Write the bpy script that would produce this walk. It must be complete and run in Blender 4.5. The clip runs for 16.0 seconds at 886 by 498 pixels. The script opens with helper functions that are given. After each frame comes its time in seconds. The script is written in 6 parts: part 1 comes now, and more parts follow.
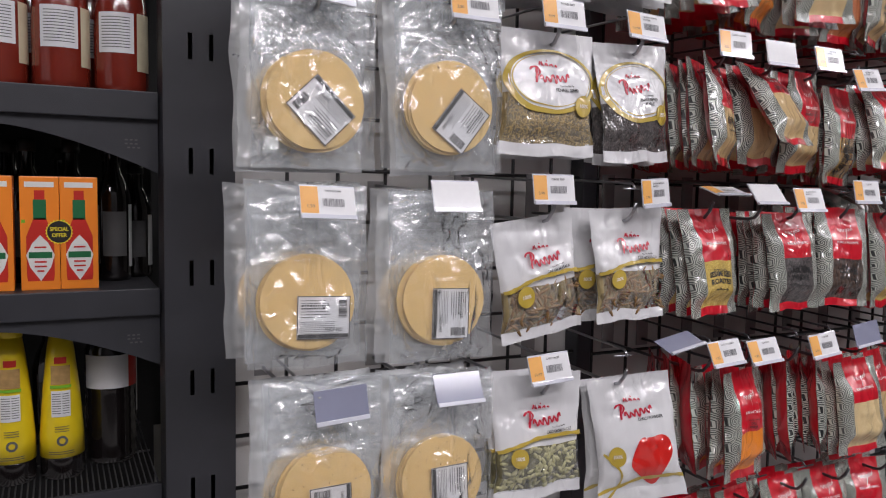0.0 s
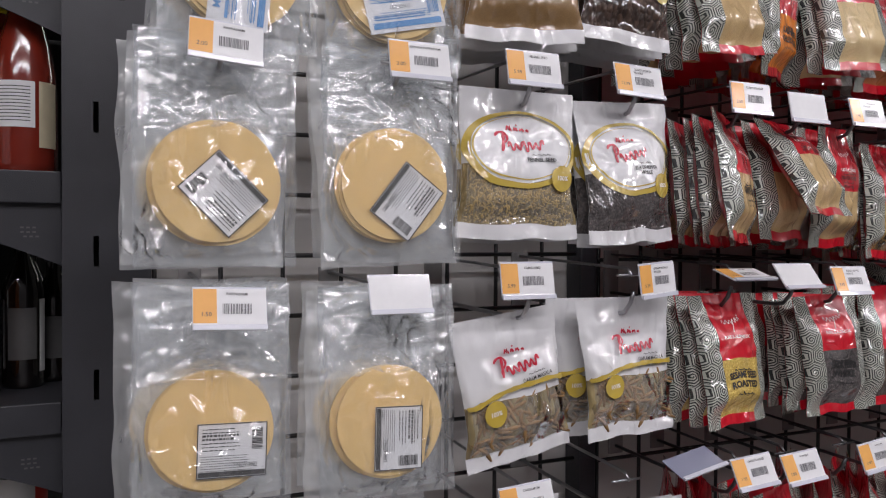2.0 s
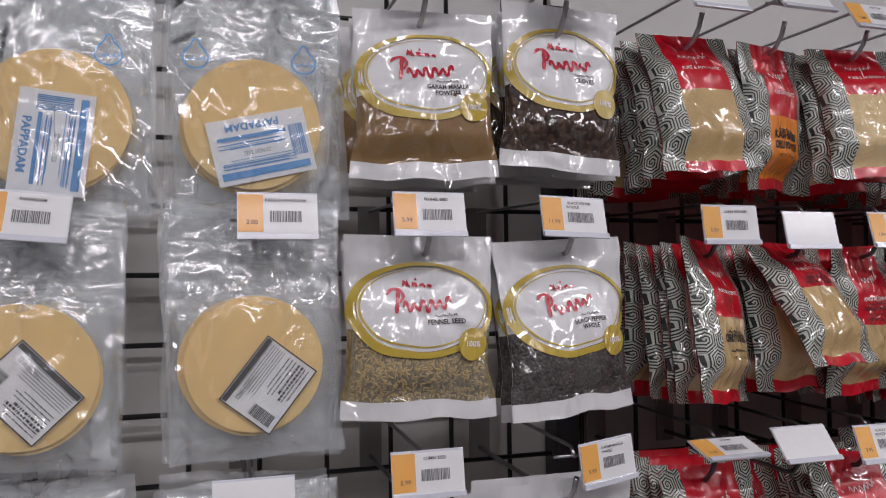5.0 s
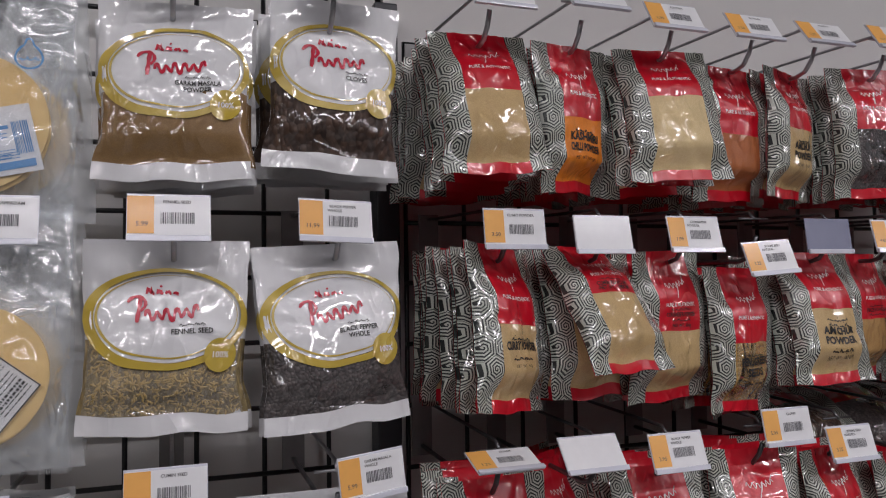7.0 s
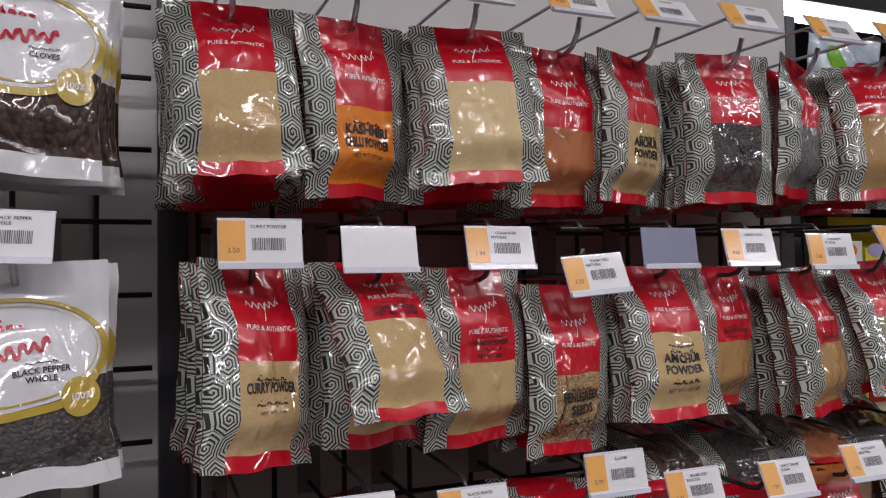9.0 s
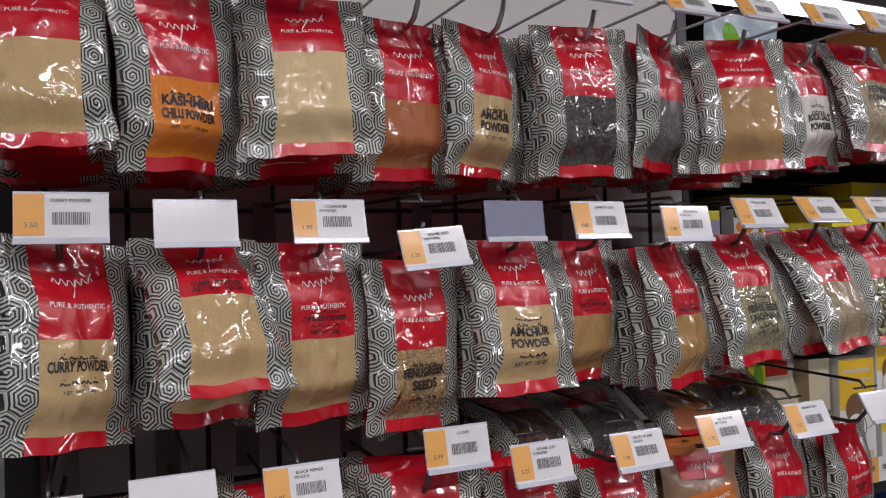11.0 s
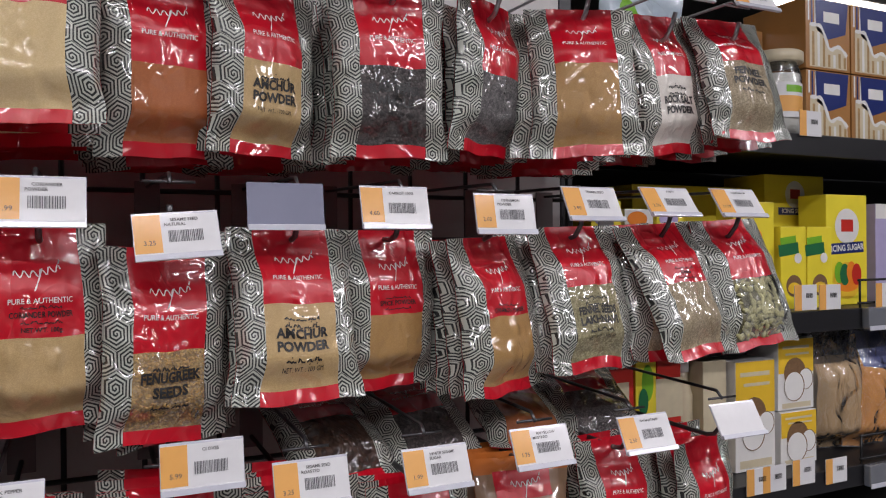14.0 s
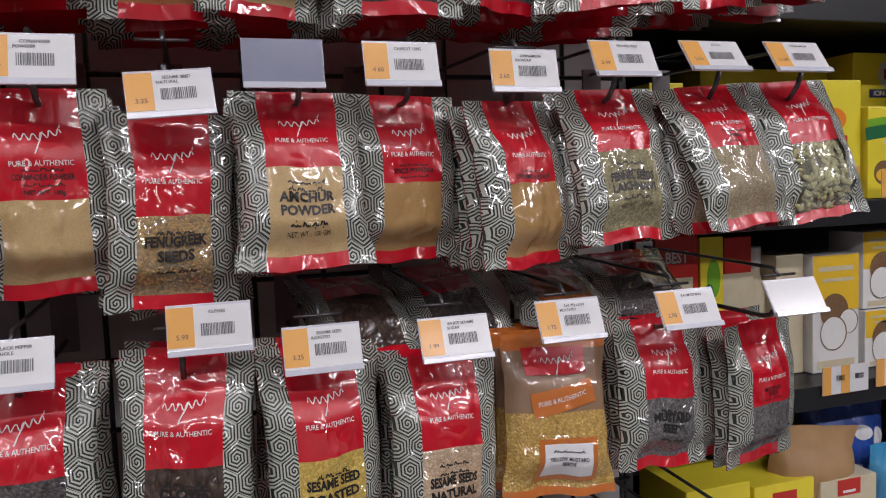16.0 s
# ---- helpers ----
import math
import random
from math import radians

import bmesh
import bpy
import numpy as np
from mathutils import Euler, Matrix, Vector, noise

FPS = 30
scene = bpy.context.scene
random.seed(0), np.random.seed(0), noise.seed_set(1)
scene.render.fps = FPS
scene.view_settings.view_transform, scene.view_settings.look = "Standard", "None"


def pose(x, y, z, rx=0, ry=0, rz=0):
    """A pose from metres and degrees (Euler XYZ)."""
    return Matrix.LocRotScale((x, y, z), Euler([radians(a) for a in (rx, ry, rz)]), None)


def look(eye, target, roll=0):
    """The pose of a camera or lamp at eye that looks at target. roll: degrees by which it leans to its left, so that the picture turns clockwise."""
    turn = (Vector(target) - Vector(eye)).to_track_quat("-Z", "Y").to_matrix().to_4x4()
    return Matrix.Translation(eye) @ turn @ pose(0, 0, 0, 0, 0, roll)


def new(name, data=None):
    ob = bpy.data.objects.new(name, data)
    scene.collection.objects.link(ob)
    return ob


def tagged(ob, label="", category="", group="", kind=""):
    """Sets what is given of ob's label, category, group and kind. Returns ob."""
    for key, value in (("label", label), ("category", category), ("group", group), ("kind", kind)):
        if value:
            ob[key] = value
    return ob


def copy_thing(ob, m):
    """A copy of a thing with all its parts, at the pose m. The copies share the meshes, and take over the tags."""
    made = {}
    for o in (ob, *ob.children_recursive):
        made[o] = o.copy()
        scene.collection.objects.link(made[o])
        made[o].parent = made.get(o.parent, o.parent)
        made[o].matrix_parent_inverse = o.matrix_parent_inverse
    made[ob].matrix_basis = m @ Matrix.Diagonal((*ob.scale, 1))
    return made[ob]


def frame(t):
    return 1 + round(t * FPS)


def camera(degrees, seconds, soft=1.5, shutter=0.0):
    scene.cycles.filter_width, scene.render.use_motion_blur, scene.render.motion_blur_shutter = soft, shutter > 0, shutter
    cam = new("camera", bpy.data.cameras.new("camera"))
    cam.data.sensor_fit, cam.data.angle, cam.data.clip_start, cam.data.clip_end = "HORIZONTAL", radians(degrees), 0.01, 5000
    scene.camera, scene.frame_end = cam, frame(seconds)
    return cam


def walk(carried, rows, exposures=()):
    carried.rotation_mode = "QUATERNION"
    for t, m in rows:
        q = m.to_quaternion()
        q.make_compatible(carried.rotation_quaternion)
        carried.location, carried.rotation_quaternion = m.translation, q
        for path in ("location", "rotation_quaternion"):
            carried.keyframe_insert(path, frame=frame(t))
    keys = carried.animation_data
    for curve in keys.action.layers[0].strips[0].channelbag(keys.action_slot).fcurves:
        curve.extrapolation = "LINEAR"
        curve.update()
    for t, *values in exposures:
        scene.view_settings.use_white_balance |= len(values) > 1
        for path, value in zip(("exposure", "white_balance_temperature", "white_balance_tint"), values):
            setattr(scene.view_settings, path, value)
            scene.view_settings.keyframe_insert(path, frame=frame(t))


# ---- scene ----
cam = camera(60.3, 16.0, 1.1)
PATH = [
    (0, (0.169, -1.076, 1.415), (1.074, 0.699, 1.247), 1.2),
    (0.5, (0.205, -1.064, 1.426), (1.098, 0.721, 1.308), 1.0),
    (1, (0.247, -1.054, 1.441), (1.109, 0.749, 1.357), 0.6),
    (1.5, (0.293, -1.024, 1.435), (1.13, 0.792, 1.383), 0.4),
    (2, (0.334, -0.956, 1.457), (1.152, 0.869, 1.425), 0.3),
    (2.5, (0.369, -0.898, 1.465), (1.154, 0.941, 1.445), 0.3),
    (3, (0.419, -0.879, 1.476), (1.149, 0.983, 1.48), 0.3),
    (3.2, (0.448, -0.881, 1.481), (1.146, 0.993, 1.512), 0.3),
    (5.5, (0.595, -0.899, 1.583), (1.184, 1.01, 1.673), -0.8),
    (6, (0.647, -0.915, 1.581), (1.263, 0.986, 1.674), -0.7),
    (6.5, (0.698, -0.929, 1.575), (1.336, 0.965, 1.666), -0.7),
    (7, (0.745, -0.92, 1.576), (1.415, 0.963, 1.664), -0.8),
    (7.5, (0.801, -0.875, 1.582), (1.545, 0.98, 1.652), -0.8),
    (8, (0.85, -0.844, 1.586), (1.621, 1.0, 1.658), -0.9),
    (8.5, (0.897, -0.835, 1.587), (1.671, 1.008, 1.662), -1.0),
    (9, (0.962, -0.857, 1.597), (1.71, 0.996, 1.673), -1.0),
    (11.5, (1.1, -0.901, 1.579), (1.947, 0.911, 1.607), -1.7),
    (12, (1.136, -0.911, 1.577), (2.002, 0.892, 1.592), -1.4),
    (12.5, (1.166, -0.882, 1.574), (2.052, 0.911, 1.587), -1.1),
    (13, (1.19, -0.829, 1.584), (2.092, 0.956, 1.602), -0.7),
    (13.5, (1.235, -0.852, 1.588), (2.124, 0.94, 1.602), -0.4),
    (14, (1.284, -0.888, 1.585), (2.135, 0.921, 1.587), -0.5),
    (14.5, (1.317, -0.894, 1.578), (2.106, 0.944, 1.553), -0.9),
    (15, (1.34, -0.888, 1.554), (2.06, 0.976, 1.493), -1.5),
    (15.5, (1.354, -0.888, 1.537), (2.011, 0.998, 1.426), -1.9),
    (16, (1.361, -0.883, 1.519), (1.975, 1.014, 1.36), -2.2),
]
walk(cam, [(t, look(eye, target, roll)) for t, eye, target, roll in PATH],
     exposures=[(0, 0.20), (1, 0.16), (2, 0.10), (3, 0.02), (5.5, -0.27), (6, -0.34), (8, -0.26), (9, -0.18), (11.5, -0.14), (13, -0.04), (16, -0.08)])

# ---- world, lamps ----
world = bpy.data.worlds.new("world")
scene.world = world
world.use_nodes = True
world.node_tree.nodes["Background"].inputs[0].default_value = (0.9, 0.95, 1.0, 1)
world.node_tree.nodes["Background"].inputs[1].default_value = 0.012


def area(name, x, y, z, sx, sy, watts, colour=(0.97, 0.92, 1.0), aim=None):
    data = bpy.data.lights.new(name, "AREA")
    data.shape, data.size, data.size_y, data.energy, data.color = "RECTANGLE", sx, sy, watts, colour
    ob = new(name, data)
    ob.matrix_basis = look((x, y, z), aim) if aim else pose(x, y, z)
    return ob


for lx in (-0.9, 0.75, 2.4, 4.05):
    far = 1.6 if lx > 3 else 1.0
    area("strip_lamp", lx, -1.7, 2.93, 1.5, 0.085, 11.5 * far)
    area("strip_lamp", lx, -2.6, 2.93, 1.5, 0.085, 16 * far)


# ---- materials ----
def links(mat):
    return mat.node_tree.nodes, mat.node_tree.links


def solid(name, colour, rough=0.5, metal=0.0, coat=0.0, var=0.12, scale=60.0, bump=0.0, bump_scale=200.0, spec=0.5):
    """Plain surface with a slow and a fine variation of tone and an optional fine relief."""
    mat = bpy.data.materials.new(name)
    mat.use_nodes = True
    n, l = links(mat)
    p = n["Principled BSDF"]
    p.inputs["Roughness"].default_value = rough
    p.inputs["Metallic"].default_value = metal
    p.inputs["Coat Weight"].default_value = coat
    p.inputs["Coat Roughness"].default_value = 0.12
    p.inputs["Specular IOR Level"].default_value = spec
    tc = n.new("ShaderNodeTexCoord")
    nz = n.new("ShaderNodeTexNoise")
    nz.inputs["Scale"].default_value = scale
    nz.inputs["Detail"].default_value = 5
    l.new(tc.outputs["Object"], nz.inputs["Vector"])
    ramp = n.new("ShaderNodeMix")
    ramp.data_type = "RGBA"
    ramp.inputs[6].default_value = (*[c * (1 - var) for c in colour], 1)
    ramp.inputs[7].default_value = (*[min(1, c * (1 + var)) for c in colour], 1)
    l.new(nz.outputs["Fac"], ramp.inputs[0])
    l.new(ramp.outputs[2], p.inputs["Base Color"])
    if bump:
        nb = n.new("ShaderNodeTexNoise")
        nb.inputs["Scale"].default_value = bump_scale
        nb.inputs["Detail"].default_value = 3
        l.new(tc.outputs["Object"], nb.inputs["Vector"])
        b = n.new("ShaderNodeBump")
        b.inputs["Strength"].default_value = bump
        b.inputs["Distance"].default_value = 0.002
        l.new(nb.outputs["Fac"], b.inputs["Height"])
        l.new(b.outputs["Normal"], p.inputs["Normal"])
    return mat


def crease_height(n, l, vector, scale):
    """Height of crumpled film: thin, bent fold lines at two sizes over a slow swell."""
    def fold(k, power, weight, below):
        mp = n.new("ShaderNodeMapping")
        mp.inputs["Rotation"].default_value = (0, 0.5 * k, 0)
        mp.inputs["Scale"].default_value = (1.0, 1.0, 0.55)
        l.new(vector, mp.inputs["Vector"])
        nz = n.new("ShaderNodeTexNoise")
        nz.inputs["Scale"].default_value = scale * k
        nz.inputs["Detail"].default_value = 1.0
        nz.inputs["Distortion"].default_value = 0.7
        l.new(mp.outputs[0], nz.inputs["Vector"])
        last = nz.outputs["Fac"]
        for op, value in (("SUBTRACT", 0.5), ("ABSOLUTE", 0.0), ("MULTIPLY", -5.5), ("ADD", 1.0), ("MAXIMUM", 0.0), ("POWER", power), ("MULTIPLY", weight)):
            m = n.new("ShaderNodeMath")
            m.operation = op
            m.inputs[1].default_value = value
            l.new(last, m.inputs[0])
            last = m.outputs[0]
        patchy = n.new("ShaderNodeTexNoise")
        patchy.inputs["Scale"].default_value = scale * k * 0.9
        patchy.inputs["Detail"].default_value = 0.0
        l.new(mp.outputs[0], patchy.inputs["Vector"])
        gate = n.new("ShaderNodeMapRange")
        gate.inputs["From Min"].default_value = 0.40
        gate.inputs["From Max"].default_value = 0.62
        l.new(patchy.outputs["Fac"], gate.inputs["Value"])
        m = n.new("ShaderNodeMath")
        m.operation = "MULTIPLY_ADD"
        l.new(last, m.inputs[0])
        l.new(gate.outputs[0], m.inputs[1])
        l.new(below, m.inputs[2])
        return m.outputs[0]

    slow = n.new("ShaderNodeTexNoise")
    slow.inputs["Scale"].default_value = scale * 0.6
    slow.inputs["Detail"].default_value = 1.0
    l.new(vector, slow.inputs["Vector"])
    swell = n.new("ShaderNodeMath")
    swell.operation = "MULTIPLY"
    swell.inputs[1].default_value = 5.0
    l.new(slow.outputs["Fac"], swell.inputs[0])
    return fold(1.7, 1.4, 1.15, fold(0.62, 1.4, 4.0, swell.outputs[0]))


def crumple(n, l, p, strength=1.0, scale=22.0):
    """Crease relief of thin film, used for the gloss coat."""
    tc = n.new("ShaderNodeTexCoord")
    info = n.new("ShaderNodeObjectInfo")
    add = n.new("ShaderNodeVectorMath")
    add.operation = "ADD"
    sc = n.new("ShaderNodeVectorMath")
    sc.operation = "SCALE"
    sc.inputs[0].default_value = (3.1, 1.7, 2.3)
    l.new(info.outputs["Random"], sc.inputs["Scale"])
    l.new(tc.outputs["Object"], add.inputs[0])
    l.new(sc.outputs[0], add.inputs[1])
    p.inputs["Coat IOR"].default_value = 1.72
    b = n.new("ShaderNodeBump")
    b.inputs["Strength"].default_value = strength
    b.inputs["Distance"].default_value = 0.0030
    l.new(crease_height(n, l, add.outputs[0], scale), b.inputs["Height"])
    l.new(b.outputs["Normal"], p.inputs["Coat Normal"])


def film_print(name, colour, var=0.1):
    """Printed glossy plastic film."""
    mat = solid(name, colour, rough=0.32, coat=1.0, var=var, scale=30)
    n, l = links(mat)
    p = n["Principled BSDF"]
    p.inputs["Coat Roughness"].default_value = 0.055
    crumple(n, l, p)
    return mat


def grain(name, dark, light, size, relief=0.5, stretch=1.0, clear=1.0):
    """Powder, seeds or pods seen through clear film. size: metres of one grain."""
    mat = bpy.data.materials.new(name)
    mat.use_nodes = True
    n, l = links(mat)
    p = n["Principled BSDF"]
    p.inputs["Roughness"].default_value = 0.6
    p.inputs["Coat Weight"].default_value = clear
    p.inputs["Coat Roughness"].default_value = 0.055
    tc = n.new("ShaderNodeTexCoord")
    mp = n.new("ShaderNodeMapping")
    mp.inputs["Scale"].default_value = (1, 1, stretch)
    mp.inputs["Rotation"].default_value = (0, 0.7, 0)
    l.new(tc.outputs["Object"], mp.inputs["Vector"])
    warp = n.new("ShaderNodeTexNoise")
    warp.inputs["Scale"].default_value = 0.25 / size
    l.new(mp.outputs[0], warp.inputs["Vector"])
    ad = n.new("ShaderNodeVectorMath")
    ad.operation = "MULTIPLY_ADD"
    ad.inputs[1].default_value = (size * 2, size * 2, size * 2)
    l.new(warp.outputs["Color"], ad.inputs[0])
    l.new(mp.outputs[0], ad.inputs[2])
    v = n.new("ShaderNodeTexVoronoi")
    v.inputs["Scale"].default_value = 1 / size
    l.new(ad.outputs[0], v.inputs["Vector"])
    hue = n.new("ShaderNodeSeparateColor")
    l.new(v.outputs["Color"], hue.inputs[0])
    # Colour darkens away from each grain's middle: the shade in the gaps is painted in.
    mul = n.new("ShaderNodeMath")
    mul.operation = "MULTIPLY_ADD"
    mul.inputs[1].default_value = -0.75
    l.new(v.outputs["Distance"], mul.inputs[0])
    l.new(hue.outputs[0], mul.inputs[2])
    mul.inputs[2].default_value = 0.6
    off = n.new("ShaderNodeMath")
    off.operation = "ADD"
    off.inputs[1].default_value = 0.25
    off.use_clamp = True
    l.new(mul.outputs[0], off.inputs[0])
    slow = n.new("ShaderNodeTexNoise")
    slow.inputs["Scale"].default_value = 28
    l.new(tc.outputs["Object"], slow.inputs["Vector"])
    av = n.new("ShaderNodeMix")
    av.inputs[0].default_value = 0.35
    l.new(off.outputs[0], av.inputs[2])
    l.new(slow.outputs["Fac"], av.inputs[3])
    mx = n.new("ShaderNodeMix")
    mx.data_type = "RGBA"
    mx.inputs[6].default_value = (*dark, 1)
    mx.inputs[7].default_value = (*light, 1)
    l.new(av.outputs[0], mx.inputs[0])
    l.new(mx.outputs[2], p.inputs["Base Color"])
    crumple(n, l, p, 1.0, 24)
    b = n.new("ShaderNodeBump")
    b.invert = True
    b.inputs["Strength"].default_value = relief
    b.inputs["Distance"].default_value = size * 0.6
    l.new(v.outputs["Distance"], b.inputs["Height"])
    l.new(b.outputs["Normal"], p.inputs["Normal"])
    return mat


def hex_maze(name):
    """Dark film printed with pale hexagonal spirals, about 24 mm across."""
    mat = bpy.data.materials.new(name)
    mat.use_nodes = True
    n, l = links(mat)
    p = n["Principled BSDF"]
    p.inputs["Roughness"].default_value = 0.35
    p.inputs["Coat Weight"].default_value = 1.0
    p.inputs["Coat Roughness"].default_value = 0.06

    def vec(op, a, b=None):
        v = n.new("ShaderNodeVectorMath")
        v.operation = op
        for i, x in enumerate((a, b)):
            if x is None:
                continue
            if isinstance(x, tuple):
                v.inputs[i].default_value = x
            else:
                l.new(x, v.inputs[i])
        return v.outputs["Value"] if op in ("DOT_PRODUCT", "LENGTH") else v.outputs[0]

    def num(op, a, b=None):
        v = n.new("ShaderNodeMath")
        v.operation = op
        for i, x in enumerate((a, b)):
            if x is None:
                continue
            if isinstance(x, (int, float)):
                v.inputs[i].default_value = x
            else:
                l.new(x, v.inputs[i])
        return v.outputs[0]

    uv = n.new("ShaderNodeUVMap")
    uv.uv_map = "flat"
    info = n.new("ShaderNodeObjectInfo")
    sh = n.new("ShaderNodeCombineXYZ")
    l.new(info.outputs["Random"], sh.inputs[0])
    l.new(num("MULTIPLY", info.outputs["Random"], 7.3), sh.inputs[1])
    q = vec("ADD", vec("MULTIPLY", uv.outputs[0], (1 / 0.0235, 1 / 0.0235, 0.0)), sh.outputs[0])
    r3 = 1.7320508
    a = vec("SUBTRACT", vec("MODULO", vec("ADD", q, (60.0, 60.0 * r3, 0.0)), (1.0, r3, 1.0)), (0.5, r3 / 2, 0.0))
    b = vec("SUBTRACT", vec("MODULO", vec("ADD", q, (59.5, 59.5 * r3, 0.0)), (1.0, r3, 1.0)), (0.5, r3 / 2, 0.0))
    nearer = num("LESS_THAN", vec("LENGTH", a), vec("LENGTH", b))
    mixv = n.new("ShaderNodeMix")
    mixv.data_type = "VECTOR"
    l.new(nearer, mixv.inputs[0])
    l.new(b, mixv.inputs[4])
    l.new(a, mixv.inputs[5])
    g = mixv.outputs[1]
    ab = vec("ABSOLUTE", g)
    d = num("MAXIMUM", vec("DOT_PRODUCT", ab, (1.0, 0.0, 0.0)), vec("DOT_PRODUCT", ab, (0.5, r3 / 2, 0.0)))
    sep = n.new("ShaderNodeSeparateXYZ")
    l.new(g, sep.inputs[0])
    ang = num("DIVIDE", num("ARCTAN2", sep.outputs[1], sep.outputs[0]), 2 * math.pi)
    band = num("FRACT", num("ADD", num("MULTIPLY", d, 8.0), ang))
    line = num("GREATER_THAN", band, 0.48)
    mx = n.new("ShaderNodeMix")
    mx.data_type = "RGBA"
    mx.inputs[6].default_value = (0.007, 0.011, 0.010, 1)
    mx.inputs[7].default_value = (0.48, 0.50, 0.44, 1)
    l.new(line, mx.inputs[0])
    l.new(mx.outputs[2], p.inputs["Base Color"])
    crumple(n, l, p, 1.0, 26)
    return mat


def clear_film(name, fres=1.0, haze=0.16, gloss=0.10, tint=(0.93, 0.95, 0.96), scale=26.0, strength=0.9, rough=0.07):
    """Thin clear bag film: mostly transparent, a little milky, with sharp creased gloss."""
    mat = bpy.data.materials.new(name)
    mat.use_nodes = True
    n, l = links(mat)
    n.remove(n["Principled BSDF"])
    out = n["Material Output"]
    tr = n.new("ShaderNodeBsdfTransparent")
    tr.inputs[0].default_value = (*tint, 1)
    df = n.new("ShaderNodeBsdfDiffuse")
    df.inputs[0].default_value = (0.85, 0.87, 0.88, 1)
    gl = n.new("ShaderNodeBsdfGlossy")
    gl.inputs["Roughness"].default_value = rough
    tc = n.new("ShaderNodeTexCoord")
    info = n.new("ShaderNodeObjectInfo")
    ad = n.new("ShaderNodeVectorMath")
    ad.operation = "ADD"
    l.new(tc.outputs["Object"], ad.inputs[0])
    l.new(info.outputs["Random"], ad.inputs[1])
    b = n.new("ShaderNodeBump")
    b.inputs["Strength"].default_value = strength
    b.inputs["Distance"].default_value = 0.0042
    l.new(crease_height(n, l, ad.outputs[0], scale), b.inputs["Height"])
    l.new(b.outputs[0], gl.inputs["Normal"])
    m1 = n.new("ShaderNodeMixShader")
    m1.inputs[0].default_value = haze
    l.new(tr.outputs[0], m1.inputs[1])
    l.new(df.outputs[0], m1.inputs[2])
    lw = n.new("ShaderNodeFresnel")
    lw.inputs[0].default_value = 1.45
    l.new(b.outputs[0], lw.inputs["Normal"])
    k = n.new("ShaderNodeMath")
    k.operation = "MULTIPLY_ADD"
    k.inputs[1].default_value = fres
    k.inputs[2].default_value = gloss
    k.use_clamp = True
    l.new(lw.outputs[0], k.inputs[0])
    m2 = n.new("ShaderNodeMixShader")
    l.new(k.outputs[0], m2.inputs[0])
    l.new(m1.outputs[0], m2.inputs[1])
    l.new(gl.outputs[0], m2.inputs[2])
    l.new(m2.outputs[0], out.inputs[0])
    return mat


RED = film_print("red_film", (0.56, 0.004, 0.018))
WHITE_FILM = film_print("white_film", (0.68, 0.68, 0.69), 0.04)
GOLD = film_print("gold_print", (0.50, 0.36, 0.05))
CRIMSON = film_print("crimson_print", (0.50, 0.004, 0.03), 0.04)
CHILLI = film_print("chilli_print", (0.62, 0.012, 0.008), 0.2)
MAZE = hex_maze("maze_film")
INK = solid("black_ink", (0.015, 0.015, 0.015), 0.45, var=0.1)
GREY_INK = solid("grey_ink", (0.10, 0.10, 0.10), 0.6, var=0.1)
PALE = solid("pale_ink", (0.78, 0.74, 0.72), 0.4, var=0.05)
PAPER = solid("white_paper", (0.74, 0.74, 0.75), 0.5, coat=0.35, var=0.04, scale=120)
# Orange is paled: glare on the price cards is put into the colour.
ORANGE = solid("orange_paper", (0.82, 0.41, 0.10), 0.5, coat=0.4, var=0.04, scale=120)
HOLDER = solid("clear_holder", (0.62, 0.63, 0.70), 0.18, coat=1.0, var=0.06, scale=20)
BLUE_INK = solid("blue_ink", (0.07, 0.26, 0.55), 0.4, var=0.05)
CHARCOAL = solid("charcoal_steel", (0.034, 0.035, 0.041), 0.42, var=0.25, scale=18, bump=0.15, bump_scale=900)
BLACK_WIRE = solid("black_wire", (0.012, 0.012, 0.013), 0.35, var=0.3, scale=90)
STEEL = solid("zinc_wire", (0.42, 0.42, 0.44), 0.28, metal=1.0, var=0.2, scale=140)
PLATE = solid("plate_grey", (0.24, 0.235, 0.235), 0.4, var=0.15, scale=60)
DARK_STEEL = solid("dark_wire", (0.10, 0.10, 0.105), 0.35, metal=0.8, var=0.3, scale=140)
PANEL = solid("grey_white_board", (0.60, 0.59, 0.575), 0.55, var=0.05, scale=4, bump=0.05, bump_scale=300)
AISLE = solid("aisle_grey", (0.05, 0.048, 0.048), 0.6, var=0.35, scale=2)
BLACK = solid("black_void", (0.012, 0.012, 0.013), 0.6, var=0.2, scale=3)
FLOOR = solid("floor_tile", (0.27, 0.26, 0.25), 0.3, var=0.1, scale=3, bump=0.05)
FILM = clear_film("clear_bag", fres=2.0, haze=0.09, gloss=0.05, strength=1.0, scale=17)
# High haze: the header's white sheen is partly put in as diffuse white.
FLAP = clear_film("bag_flap", fres=2.0, haze=0.28, gloss=0.14, scale=15, strength=1.0, rough=0.17)
EMPTY_HOLDER = solid("bluish_holder", (0.26, 0.27, 0.36), 0.15, coat=1.0, var=0.15, scale=20)
MILKY = clear_film("milky_bag", fres=1.0, haze=0.30, gloss=0.04, scale=18, strength=1.0, rough=0.1)
# Black bars lightened to grey: the glare of the tag holder is put into the ink.
BAR_INK = solid("glare_grey_bar_ink", (0.15, 0.15, 0.16), 0.5, var=0.1)
BACK_FILM = clear_film("bag_back_film", fres=0.3, haze=0.10, gloss=0.0, scale=18, strength=0.6)
